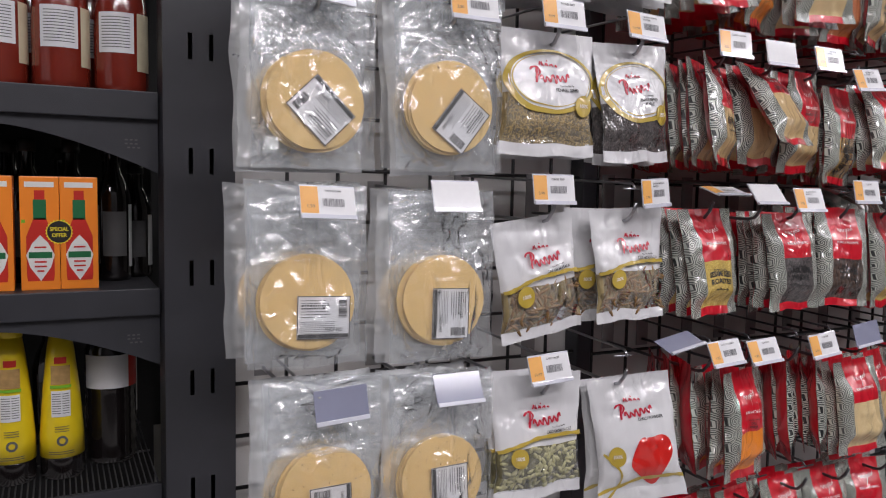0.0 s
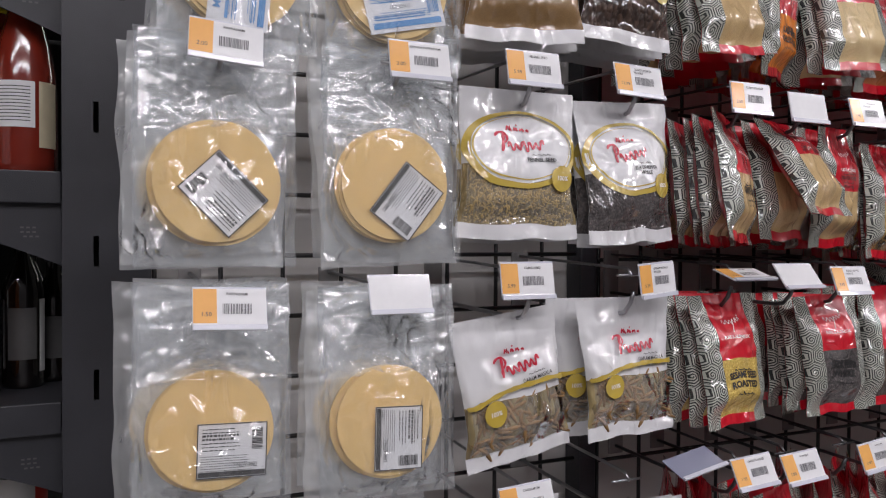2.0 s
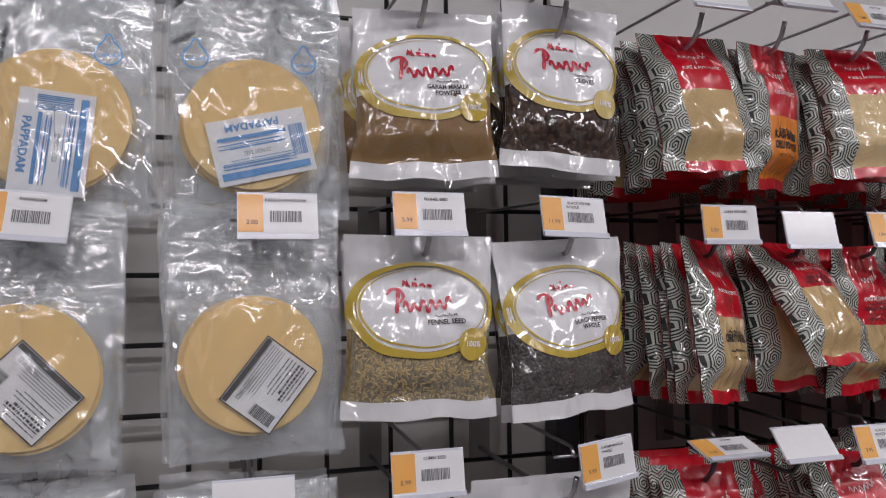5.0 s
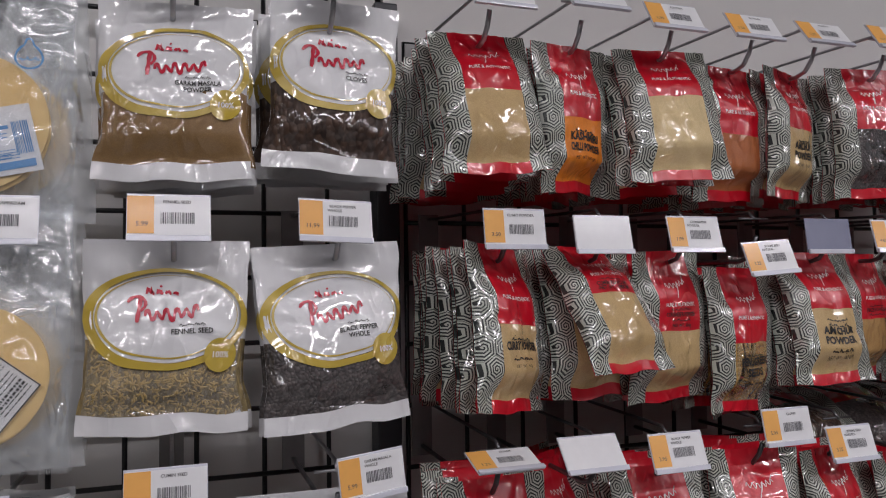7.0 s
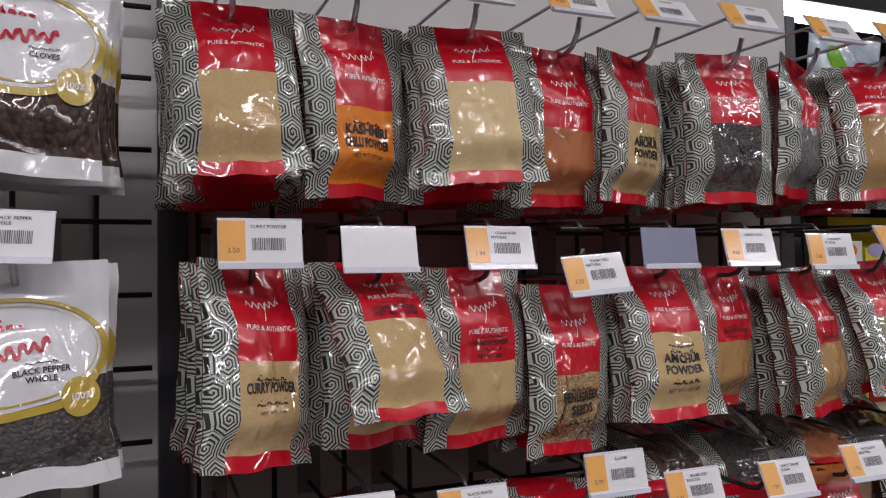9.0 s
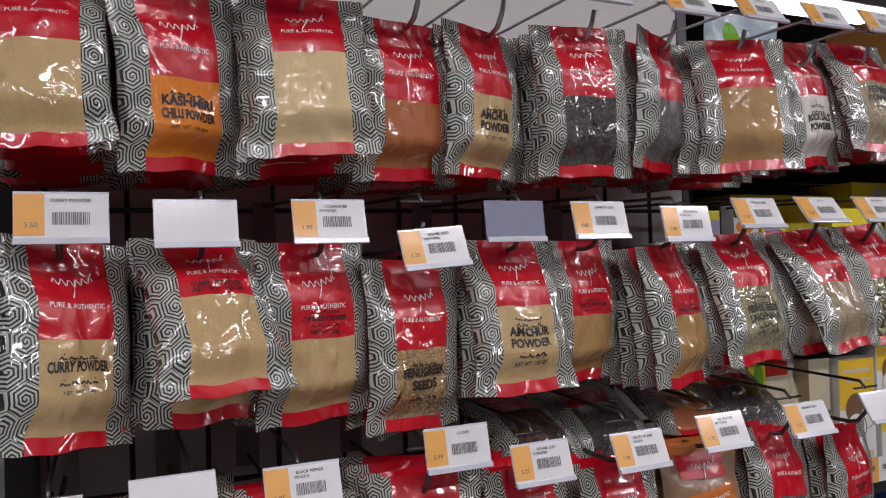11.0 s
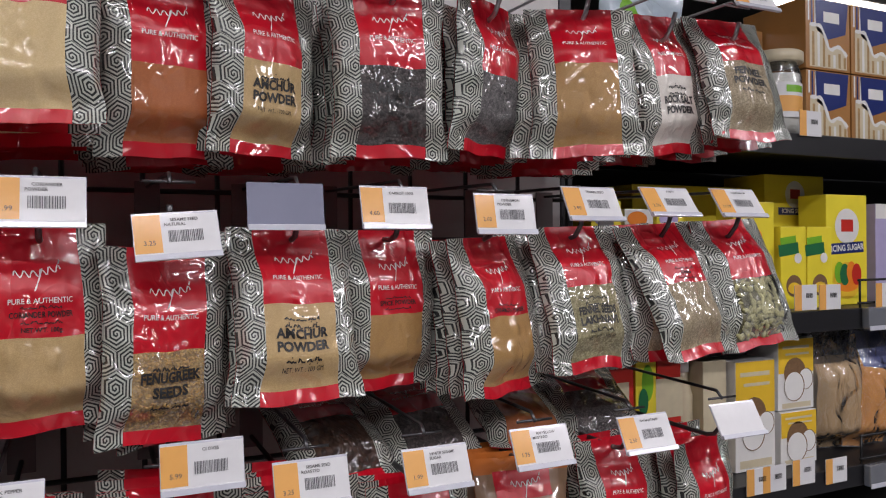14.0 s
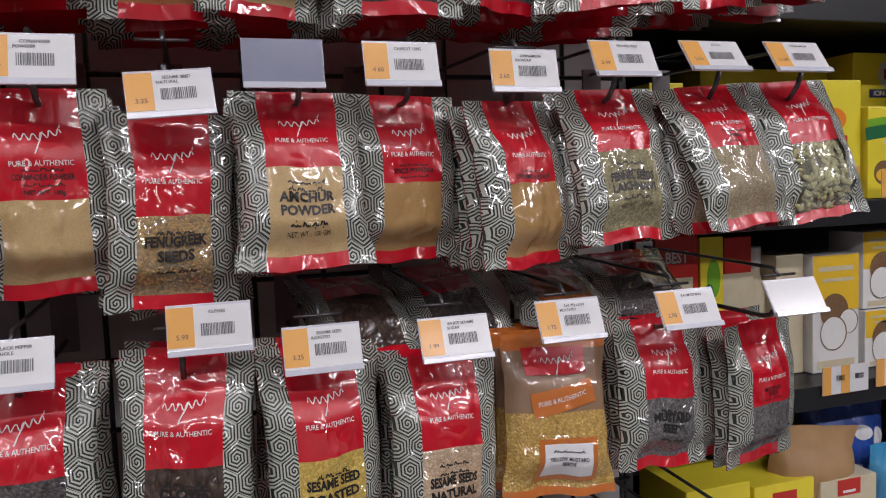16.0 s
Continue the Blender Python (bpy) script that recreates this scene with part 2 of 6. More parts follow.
PAPPAD = solid("pappad", (0.75, 0.52, 0.20), 0.6, var=0.12, scale=35, bump=0.15, bump_scale=150)
SPECK = solid("cumin_speck", (0.10, 0.07, 0.02), 0.7)

TAN = grain("tan_powder", (0.46, 0.31, 0.13), (0.62, 0.44, 0.21), 0.0007, 0.2)
PALE_TAN = grain("pale_powder", (0.60, 0.44, 0.21), (0.74, 0.58, 0.32), 0.0007, 0.2)
BROWN_TAN = grain("brown_powder", (0.36, 0.20, 0.065), (0.47, 0.28, 0.10), 0.0007, 0.2)
RUST = grain("rust_powder", (0.36, 0.10, 0.025), (0.46, 0.15, 0.04), 0.0007, 0.2)
CHILLI_P = grain("orange_powder", (0.74, 0.20, 0.008), (0.86, 0.27, 0.015), 0.0007, 0.2)
MASALA = grain("masala_powder", (0.19, 0.105, 0.035), (0.27, 0.16, 0.06), 0.0007, 0.2)
WHITE_P = grain("white_powder", (0.66, 0.62, 0.55), (0.80, 0.76, 0.70), 0.0007, 0.15)
FENUGREEK = grain("fenugreek_seed", (0.20, 0.10, 0.015), (0.62, 0.40, 0.10), 0.0026, 0.7)
SESAME_Y = grain("roasted_sesame", (0.42, 0.27, 0.03), (0.78, 0.58, 0.16), 0.0020, 0.6)
SESAME_N = grain("natural_sesame", (0.36, 0.24, 0.14), (0.68, 0.52, 0.36), 0.0020, 0.6)
FENNEL = grain("fennel_seed", (0.12, 0.085, 0.03), (0.40, 0.30, 0.13), 0.0030, 0.8, 0.45)
FENNEL_S = solid("fennel_grain", (0.50, 0.35, 0.12), 0.6, var=0.25, scale=400)
POD_S = solid("cardamom_pod", (0.46, 0.43, 0.21), 0.55, var=0.3, scale=150)
FENU_S = solid("fenugreek_grain", (0.50, 0.29, 0.06), 0.5, var=0.35, scale=300)
PEPPER_S = solid("peppercorn", (0.03, 0.026, 0.025), 0.5, var=0.5, scale=300)
BARK_S = solid("bark_piece", (0.27, 0.15, 0.05), 0.6, var=0.7, scale=60)
FENNEL_G = grain("green_fennel", (0.14, 0.12, 0.05), (0.46, 0.42, 0.24), 0.0018, 0.6)
AJWAIN = grain("ajwain_seed", (0.20, 0.15, 0.08), (0.52, 0.44, 0.30), 0.0014, 0.6)
PEPPER = grain("black_pepper", (0.010, 0.009, 0.009), (0.12, 0.10, 0.095), 0.0030, 0.8)
CLOVE = grain("cloves", (0.015, 0.007, 0.004), (0.095, 0.05, 0.03), 0.0050, 0.8, 0.6)
MUSTARD = grain("mustard_seed", (0.03, 0.028, 0.03), (0.24, 0.225, 0.22), 0.0018, 0.7)
MUSTARD_Y = grain("yellow_mustard", (0.34, 0.19, 0.03), (0.72, 0.48, 0.14), 0.0026, 0.7)
CARDAMOM = grain("cardamom_pods", (0.05, 0.045, 0.015), (0.22, 0.20, 0.09), 0.0100, 0.9, 0.55)
WHOLE_MIX = grain("whole_spice_mix", (0.05, 0.025, 0.01), (0.46, 0.36, 0.16), 0.0110, 0.9, 0.5)


# ---- building helpers ----
def mesh(name, verts, faces, smooth=True, flat=None):
    me = bpy.data.meshes.new(name)
    me.from_pydata([tuple(v) for v in verts], [], faces)
    if flat is not None:
        lay = me.uv_layers.new(name="flat")
        for loop in me.loops:
            lay.data[loop.index].uv = flat[loop.vertex_index]
    if smooth:
        me.polygons.foreach_set("use_smooth", [True] * len(me.polygons))
    me.update()
    return me


def thing(name, label, category, group="", m=None):
    ob = new(name)
    ob.empty_display_size = 0.02
    if m is not None:
        ob.matrix_basis = m
    return tagged(ob, label, category, group)


def part(name, me, mat, parent, label="", m=None):
    if isinstance(me, bmesh.types.BMesh):
        bm, me = me, bpy.data.meshes.new(name)
        bm.to_mesh(me)
        bm.free()
    ob = new(name, me)
    if mat and not me.materials:
        me.materials.append(mat)
    ob.parent = parent
    if m is not None:
        ob.matrix_basis = m
    return tagged(ob, label)


def structure(name, me, mat, label):
    ob = part(name, me, mat, None)
    return tagged(ob, label, "building part", kind="structure")


def box(x0, x1, y0, y1, z0, z1, bevel=0.0):
    bm = bmesh.new()
    bmesh.ops.create_cube(bm, size=1.0)
    for v in bm.verts:
        v.co = Vector((x0 + (v.co.x + 0.5) * (x1 - x0), y0 + (v.co.y + 0.5) * (y1 - y0), z0 + (v.co.z + 0.5) * (z1 - z0)))
    if bevel:
        bmesh.ops.bevel(bm, geom=bm.edges[:], offset=bevel, segments=2, profile=0.6, affect="EDGES")
    return bm


def tube(points, r, sides=7):
    """A round wire along a line of points, closed at both ends."""
    pts = [Vector(p) for p in points]
    verts, faces = [], []
    side = None
    for i, p in enumerate(pts):
        d = (pts[min(i + 1, len(pts) - 1)] - pts[max(i - 1, 0)]).normalized()
        if side is None:
            side = d.orthogonal().normalized()
        side = (side - d * side.dot(d)).normalized()
        up = d.cross(side)
        for k in range(sides):
            a = 2 * math.pi * k / sides
            verts.append(p + (side * math.cos(a) + up * math.sin(a)) * r)
    for i in range(len(pts) - 1):
        for k in range(sides):
            a, b = i * sides + k, i * sides + (k + 1) % sides
            faces.append((a, b, b + sides, a + sides))
    faces.append(tuple(range(sides))[::-1])
    faces.append(tuple(range((len(pts) - 1) * sides, len(pts) * sides)))
    return mesh("tube", verts, faces)


def lathe(profile, sides=28):
    """A turned body from (radius, height) pairs, from the bottom up."""
    verts, faces = [], []
    for r, z in profile:
        for k in range(sides):
            a = 2 * math.pi * k / sides
            verts.append((r * math.cos(a), r * math.sin(a), z))
    for i in range(len(profile) - 1):
        for k in range(sides):
            a, b = i * sides + k, i * sides + (k + 1) % sides
            faces.append((a, b, b + sides, a + sides))
    faces.append(tuple(range(sides))[::-1])
    faces.append(tuple(range((len(profile) - 1) * sides, len(profile) * sides)))
    return mesh("lathe", verts, faces)


GLYPHS = {}


def glyphs(text, size, bold=0.0):
    """Flat outline of words in the built-in font, centred, as points and faces."""
    key = (text, bold)
    if key not in GLYPHS:
        cu = bpy.data.curves.new("words", "FONT")
        cu.body, cu.align_x, cu.align_y, cu.resolution_u = text, "CENTER", "CENTER", 2
        cu.offset = bold
        ob = bpy.data.objects.new("words", cu)
        scene.collection.objects.link(ob)
        me = bpy.data.meshes.new_from_object(ob.evaluated_get(bpy.context.evaluated_depsgraph_get()))
        GLYPHS[key] = [(v.co.x, v.co.y) for v in me.vertices], [tuple(p.vertices) for p in me.polygons]
        bpy.data.objects.remove(ob)
        bpy.data.curves.remove(cu)
        bpy.data.meshes.remove(me)
    v, f = GLYPHS[key]
    return [(x * size, y * size) for x, y in v], f


def ribbon(points, width):
    """A flat pen stroke along points in the plane."""
    verts, faces = [], []
    for i, (x, y) in enumerate(points):
        x0, y0 = points[max(i - 1, 0)]
        x1, y1 = points[min(i + 1, len(points) - 1)]
        d = math.hypot(x1 - x0, y1 - y0) or 1
        nx, ny = -(y1 - y0) / d, (x1 - x0) / d
        wd = width * (0.6 + 0.4 * math.sin(i * 0.9) ** 2)
        verts += [(x + nx * wd / 2, y + ny * wd / 2), (x - nx * wd / 2, y - ny * wd / 2)]
        if i:
            a = 2 * i
            faces.append((a - 2, a - 1, a + 1, a))
    return verts, faces


def scribble(w, h, humps, pen, seed=0, lean=0.0):
    """A flat line of joined, dotted writing that cannot be read: low bumps on a base line."""
    rnd = random.Random(seed)
    out, x = [], -w / 2
    while x < w / 2:
        run = min(w / 2 - x, w * rnd.uniform(0.16, 0.3))
        n = 9
        up = rnd.choice((0.35, 0.6, 0.9))
        out.append(ribbon([(x + run * i / n, -0.22 * h + up * h * 0.6 * max(0.0, math.sin(i / n * math.pi * rnd.choice((1, 2, 2)))) ** 2) for i in range(n + 1)], pen))
        if rnd.random() < 0.7:
            d = pen * 0.9
            cx, cy = x + run * rnd.uniform(0.3, 0.7), h * rnd.choice((-0.5, 0.42))
            out.append(([(cx - d / 2, cy), (cx, cy - d / 2), (cx + d / 2, cy), (cx, cy + d / 2)], [(0, 1, 2, 3)]))
        x += run + pen * 0.8
    return rows_of(out)


def type_rows(w, z0, z1, n, s, heavy=()):
    """Rows of small broken bars for print too small to read; heavy: the rows set bold."""
    rnd = random.Random(s)
    out, step = [], (z1 - z0) / n
    for k in range(n):
        z, x, end = z1 - step * (k + 1), -w / 2, w / 2 * rnd.uniform(0.6, 1.0)
        tall = step * (0.70 if k in heavy else 0.32)
        while x < end:
            run = rnd.uniform(0.5, 2.2) * step * (0.5 if k in heavy else 0.8)
            out.append(rect(x, min(end, x + run), z, z + tall * rnd.uniform(0.75, 1.0)))
            x += run + step * 0.28
    return rows_of(out)


def wave_mark(w, h, pen):
    """White pen mark: two arches, loops, a long drop stroke and a tick."""
    low, n = h * 0.42, 40
    out = [ribbon([(w * (i / n - 0.5) * 0.86, low * 0.5 * math.sin(i / n * 11 * math.pi) * (0.7 + 0.3 * math.sin(i * 0.7)) + 0.10 * h * i / n) for i in range(n + 1)], pen)]
    out.append(ribbon([(0.10 * w - 0.035 * w * i, low * 0.5 - 0.16 * h * i) for i in range(7)], pen))
    out.append(ribbon([(w * 0.44, 0.52 * h), (w * 0.425, 0.42 * h), (w * 0.41, 0.34 * h)], pen))
    return rows_of([moved(v, 0, 0, 0.04) for v in out])


def brush_mark(w, h, pen):
    """Bold climbing brush mark: a tall slanted stroke under a round cap, then a thick tight wave."""
    out = [ribbon([(-0.34 * w - 0.012 * w * i, 0.46 * h - 0.125 * h * i) for i in range(8)], pen * 1.25)]
    out.append(ribbon([(-0.36 * w + 0.13 * w * math.sin(a) - 0.05 * w, 0.22 * h + 0.26 * h * math.cos(a)) for a in [-1.2 + 0.33 * i for i in range(13)]], pen))
    n = 70
    out.append(ribbon([(-0.30 * w + 0.78 * w * i / n, -0.24 * h + 0.17 * h * math.sin(i / n * 11 * math.pi) + 0.06 * h * math.sin(i * 0.31)) for i in range(n + 1)], pen * 0.95))
    return rows_of([moved(v, 0, 0, 0.10) for v in out])


def rows_of(vf_list):
    verts, faces = [], []
    for v, f in vf_list:
        o = len(verts)
        verts += v
        faces += [tuple(i + o for i in q) for q in f]
    return verts, faces


def rect(x0, x1, y0, y1):
    return [(x0, y0), (x1, y0), (x1, y1), (x0, y1)], [(0, 1, 2, 3)]


def rect_fine(x0, x1, y0, y1, n=8):
    """A rectangle cut into small faces, so that it can bend."""
    verts = [(x0 + (x1 - x0) * i / n, y0 + (y1 - y0) * j / n) for j in range(n + 1) for i in range(n + 1)]
    faces = [(j * (n + 1) + i, j * (n + 1) + i + 1, (j + 1) * (n + 1) + i + 1, (j + 1) * (n + 1) + i) for j in range(n) for i in range(n)]
    return verts, faces


def moved(vf, dx, dy, turn=0.0):
    c, s = math.cos(turn), math.sin(turn)
    return [(x * c - y * s + dx, x * s + y * c + dy) for x, y in vf[0]], vf[1]


def disc_of(rim, steps=6):
    """A filled flat shape with rings of points inside, so that it can bend; rim: its outline round (0, 0)."""
    n = len(rim)
    verts = [(x * (j + 1) / steps, y * (j + 1) / steps) for j in range(steps) for x, y in rim] + [(0.0, 0.0)]
    faces = [(n * steps, i, (i + 1) % n) for i in range(n)]
    for j in range(steps - 1):
        faces += [(j * n + i, (j + 1) * n + i, (j + 1) * n + (i + 1) % n, j * n + (i + 1) % n) for i in range(n)]
    return verts, faces


def ellipse_ring(rx, ry, k0, k1, n=56, wob=0.0):
    """A ring (or a disc for k0 = 0) with an uneven width."""
    if not k0:
        return disc_of([(rx * k1 * math.cos(2 * math.pi * i / n), ry * k1 * math.sin(2 * math.pi * i / n)) for i in range(n)], 8 if rx > 0.03 else 3)
    verts, faces = [], []
    for i in range(n):
        a = 2 * math.pi * i / n
        q = k0 + wob * math.sin(a + 0.8) if k0 else 0.0
        verts += [(rx * q * math.cos(a), ry * q * math.sin(a)), (rx * k1 * math.cos(a), ry * k1 * math.sin(a))]
        b = 2 * ((i + 1) % n)
        faces.append((2 * i, 2 * i + 1, b + 1, b))
    return verts, faces


def smooth01(a, b, x):
    t = min(1.0, max(0.0, (x - a) / (b - a)))
    return t * t * (3 - 2 * t)


class Pouch:
    """The form of a filled pouch that hangs from its top edge: x across, z down from 0, front towards -y."""

    def __init__(self, w, h, depth, seed, fill=0.30, rough=0.0016, bottom=0.93, top=0.06):
        self.w, self.h, self.depth, self.s, self.fill, self.rough = w, h, depth, seed * 3.17, fill, rough
        self.bottom, self.top = bottom, top
        rnd = random.Random(seed)
        self.twist = rnd.uniform(-0.16, 0.16)
        self.folds = []
        for _ in range(7):
            a = rnd.uniform(-0.9, 0.9) + (math.pi / 2 if rnd.random() < 0.45 else 0)
            self.folds.append((rnd.uniform(-0.45, 0.45), rnd.uniform(0.08, 0.95), math.cos(a), math.sin(a), rnd.uniform(0.05, 0.16), rnd.choice((1, 1, -1)) * rnd.uniform(0.0016, 0.0036)))

    def crease(self, u, v):
        """Straight sharp folds of the film, and short pleats that run in from both seals."""
        x, z, out = u * self.w, v * self.h, 0.0
        for fu, fv, c, s, reach, tall in self.folds:
            dx, dz = x - fu * self.w, z - fv * self.h
            across, along = abs(dx * c + dz * s), (dz * c - dx * s) / (reach * self.h / 0.16)
            if across < 0.009 and abs(along) < 0.1:
                out += tall * (1 - across / 0.009) ** 1.6 * max(0.0, 1 - (along / 0.09) ** 2)
        near = math.exp(-max(0.0, v - self.top) * 9) + math.exp(-max(0.0, self.bottom - v) * 11)
        return out + 0.0011 * near * (1 - abs(math.sin(u * 15 + self.s))) ** 3

    def at(self, u, v, off=0.0, back=False):
        s = self.s
        env = smooth01(self.top, self.top + self.fill, v) * (1 - smooth01(self.bottom - 0.17, self.bottom, v))
        env = max(env, 0.28 * smooth01(self.top * 0.5, self.top + 0.1, v) * (1 - smooth01(self.bottom - 0.1, self.bottom, v)))
        cross = max(0.0, 1 - (2 * u) ** 2) ** 0.32
        d = self.depth * env * cross
        crease = noise.noise(Vector((u * 5 + s, v * 6, s)))
        fine = noise.noise(Vector((u * 17 + s, v * 13 + 4, s + 2)))
        edge = abs(noise.noise(Vector((u * 9, v * 3 + s, s * 2))))
        wave = self.rough * (0.9 * crease + 0.25 * fine + 0.5 * edge) + self.crease(u, v)
        hang = 0.0022 * noise.noise(Vector((u * 2.2 + s, v * 1.5, s + 9))) * (0.5 + v)
        x = u * self.w * (1 - 0.075 * env + 0.015 * smooth01(0.85, 1.0, v)) + self.w * 0.012 * noise.noise(Vector((v * 5, s, 1 if u > 0 else 8)))
        z = -v * self.h + 0.005 * noise.noise(Vector((u * 3.5, s + 5, v * 2))) * v
        hang += self.twist * u * v * self.w
        y = hang + (0.55 * d - wave + off + 0.0009 if back else -d - wave - off)
        return (x, y, z)

    def sheet(self, u0, u1, v0, v1, nu, nv, off=0.0, back=False):
        verts, flat, faces = [], [], []
        for j in range(nv + 1):
            for i in range(nu + 1):
                u, v = u0 + (u1 - u0) * i / nu, v0 + (v1 - v0) * j / nv
                verts.append(self.at(u, v, off, back))
                flat.append((u * self.w * 1.15, -v * self.h))
        for j in range(nv):
            for i in range(nu):
                a = j * (nu + 1) + i
                q = (a, a + nu + 1, a + nu + 2, a + 1)
                faces.append(q[::-1] if back else q)
        return mesh("sheet", verts, faces, True, flat)

    def lay(self, vf, u, v, off, turn=0.0):
        """Flat print laid on the front, round (u, v)."""
        pts, faces = moved(vf, 0, 0, turn)
        verts = [self.at(u + x / self.w, v - y / self.h, off) for x, y in pts]
        return mesh("print", verts, faces, True)


SEED = [0]


def seed():
    SEED[0] += 1
    return SEED[0]


def words(text, width, tall, bold=0.0):
    """Words no wider than width and no taller than tall."""
    v, f = glyphs(text, 1.0, bold)
    wide = max(p[0] for p in v) - min(p[0] for p in v)
    high = max(p[1] for p in v) - min(p[1] for p in v)
    return [(x * min(tall / high, width / wide), y * tall / high) for x, y in v], f


def script_bar(w, h, s):
    """A line of small joined writing that cannot be read."""
    return scribble(w, h, max(3, int(w / h * 0.9)), h * 0.28, s, 0.0)


# ---- large structure ----
structure("floor", box(-3.0, 7.0, -3.4, 3.6, -0.1, 0.0), FLOOR, "pale polished shop floor")
structure("ceiling", box(-3.0, 7.0, -3.4, 3.6, 3.1, 3.2), BLACK, "black painted shop ceiling")
structure("wall_back", box(-3.0, 7.0, 3.5, 3.6, 0.0, 3.1), BLACK, "dark wall beyond the next aisle")
# Unseen stand-in for the opposite shelves, kept dark to limit fill light and reflections.
structure("wall_front", box(-3.0, 7.0, -3.4, -3.3, 0.0, 3.1), AISLE, "plain dark stand-in for unseen shelves across the aisle")
structure("wall_west", box(-3.1, -3.0, -3.4, 3.6, 0.0, 3.1), PANEL, "plain light end wall")
structure("wall_east", box(7.0, 7.1, -3.4, 3.6, 0.0, 3.1), BLACK, "dark end wall")

board = thing("backing_board", "off-white backing board behind the black wire grid", "board")
part("panel", box(0.388, 0.995, 0.034, 0.046, 0.35, 2.32, 0.002), PANEL, board)
part("panel", box(1.005, 1.905, 0.034, 0.046, 0.35, 2.32, 0.002), PANEL, board)

P = 0.0762


def wire_grid(x0, x1, zt, rows, cols, step, z_ref):
    g = thing("wire_grid", "black wire grid panel fixed over the white board", "display grid", "wire grids")
    up = tube([(0, 0, z_ref - rows * P), (0, 0, zt)], 0.0030)
    across = tube([(x0, 0, 0), (x1, 0, 0)], 0.0030)
    for i in range(cols):
        part("upright_wire", up, BLACK_WIRE, g, "", pose(x0 + 0.003 + i * step, 0.0065, 0))
    zz = z_ref
    while zz + P < zt:
        zz += P
    while zz > z_ref - rows * P:
        part("cross_wire", across, BLACK_WIRE, g, "", pose(0, 0, zz))
        zz -= P
    return g


wire_grid(0.388, 0.978, 1.975, 15, 8, P, 1.661)
wire_grid(1.022, 1.90, 1.885, 15, 12, (1.90 - 1.022 - 0.006) / 11, 1.652)

post = thing("upright_post", "black steel upright post between two grid panels", "post")
part("column", box(0.984, 1.014, -0.006, 0.032, 0.0, 1.93, 0.003), CHARCOAL, post)


# ---- hooks and price tags ----
def hook(x, z, reach=0.246, shade=STEEL, arm=0.058):
    """Double wire hook: a bar with a turned-up tip, and an arm above that carries the tag."""
    rnd = random.Random(int(x * 1000 + z * 7000))
    jx = rnd.uniform(-0.004, 0.004)
    h = thing("display_hook", "grey wire display hook clipped to the grid", "hook", "display hooks", pose(x, 0, z))
    part("bar", tube([(0, -0.004, 0), (jx, -reach + 0.012, -0.003), (jx, -reach, 0.0), (jx, -reach - 0.010, 0.011), (jx, -reach - 0.016, 0.024)], 0.0026), shade, h)
    part("arm", tube([(0, -0.004, arm), (jx * 0.5, -reach - 0.006, arm - 0.008), (jx * 0.5, -reach - 0.014, arm - 0.016)], 0.0019), shade, h)
    part("back_plate", box(-0.013, 0.013, -0.0075, -0.0042, -0.012, arm + 0.006, 0.001), PLATE, h)
    part("tag_pin", tube([(jx - 0.02, -reach - 0.012, arm - 0.015), (jx + 0.02, -reach - 0.012, arm - 0.015)], 0.0014), shade, h)
    return h


def barcode(w, h, s):
    rnd = random.Random(s)
    out, x = [], -w / 2
    while x < w / 2:
        b = rnd.choice((0.0004, 0.0006, 0.0009))
        out.append(rect(x, x + b, -h / 2, h / 2))
        x += b + rnd.choice((0.0004, 0.0005, 0.0008))
    return rows_of(out)


def flat_mesh(vf, y):
    return mesh("print", [(x, y, z) for x, z in vf[0]], vf[1], False)


def price_tag(x, y, z, price="", line="", line2="", rx=-20, ry=0, rz=0, style="card"):
    """x, z: the middle of the top edge. style: card, blank (white) or empty (clear holder)."""
    w, h = 0.064, 0.037
    what = {"card": "white and orange price card in a clear holder on a hook", "blank": "blank white card in a clear holder on a hook", "empty": "empty bluish clear tag holder on a hook"}[style]
    t = thing("price_tag", what, "price tag", "price tags", pose(x, y, z, rx, ry, rz))
    part("holder", box(-w / 2, w / 2, 0.0, 0.0012, -h, 0.0015, 0.0004), EMPTY_HOLDER if style == "empty" else HOLDER, t)
    part("lip", box(-w / 2, w / 2, -0.0032, -0.0006, -h - 0.0015, -h + 0.0035, 0.0006), HOLDER, t)
    if style == "empty":
        return t
    part("card", box(-w / 2 + 0.0006, w / 2 - 0.0006, -0.0008, -0.0001, -h + 0.001, -0.0005), PAPER, t)
    if style == "blank":
        return t
    part("price_field", box(-w / 2 + 0.0006, -w / 2 + 0.0205, -0.0011, -0.0008, -h + 0.0052, -0.0008), ORANGE, t)
    if price:
        part("price", flat_mesh(moved(words(price, 0.013, 0.0038), -w / 2 + 0.0115, -h + 0.013), -0.0013), GREY_INK, t)
    if line:
        part("product_line", flat_mesh(moved(words(line, 0.036, 0.0026, 0.012), 0.006, -0.0055), -0.0013), GREY_INK, t)
    if line2:
        part("product_line", flat_mesh(moved(words(line2, 0.020, 0.0026, 0.012), -0.001, -0.0094), -0.0013), GREY_INK, t)
    tagged(part("barcode", flat_mesh(moved(barcode(0.025, 0.0095, int(x * 977)), 0.006, -0.0190), -0.0013), BAR_INK, t), kind="stuff")
    return t


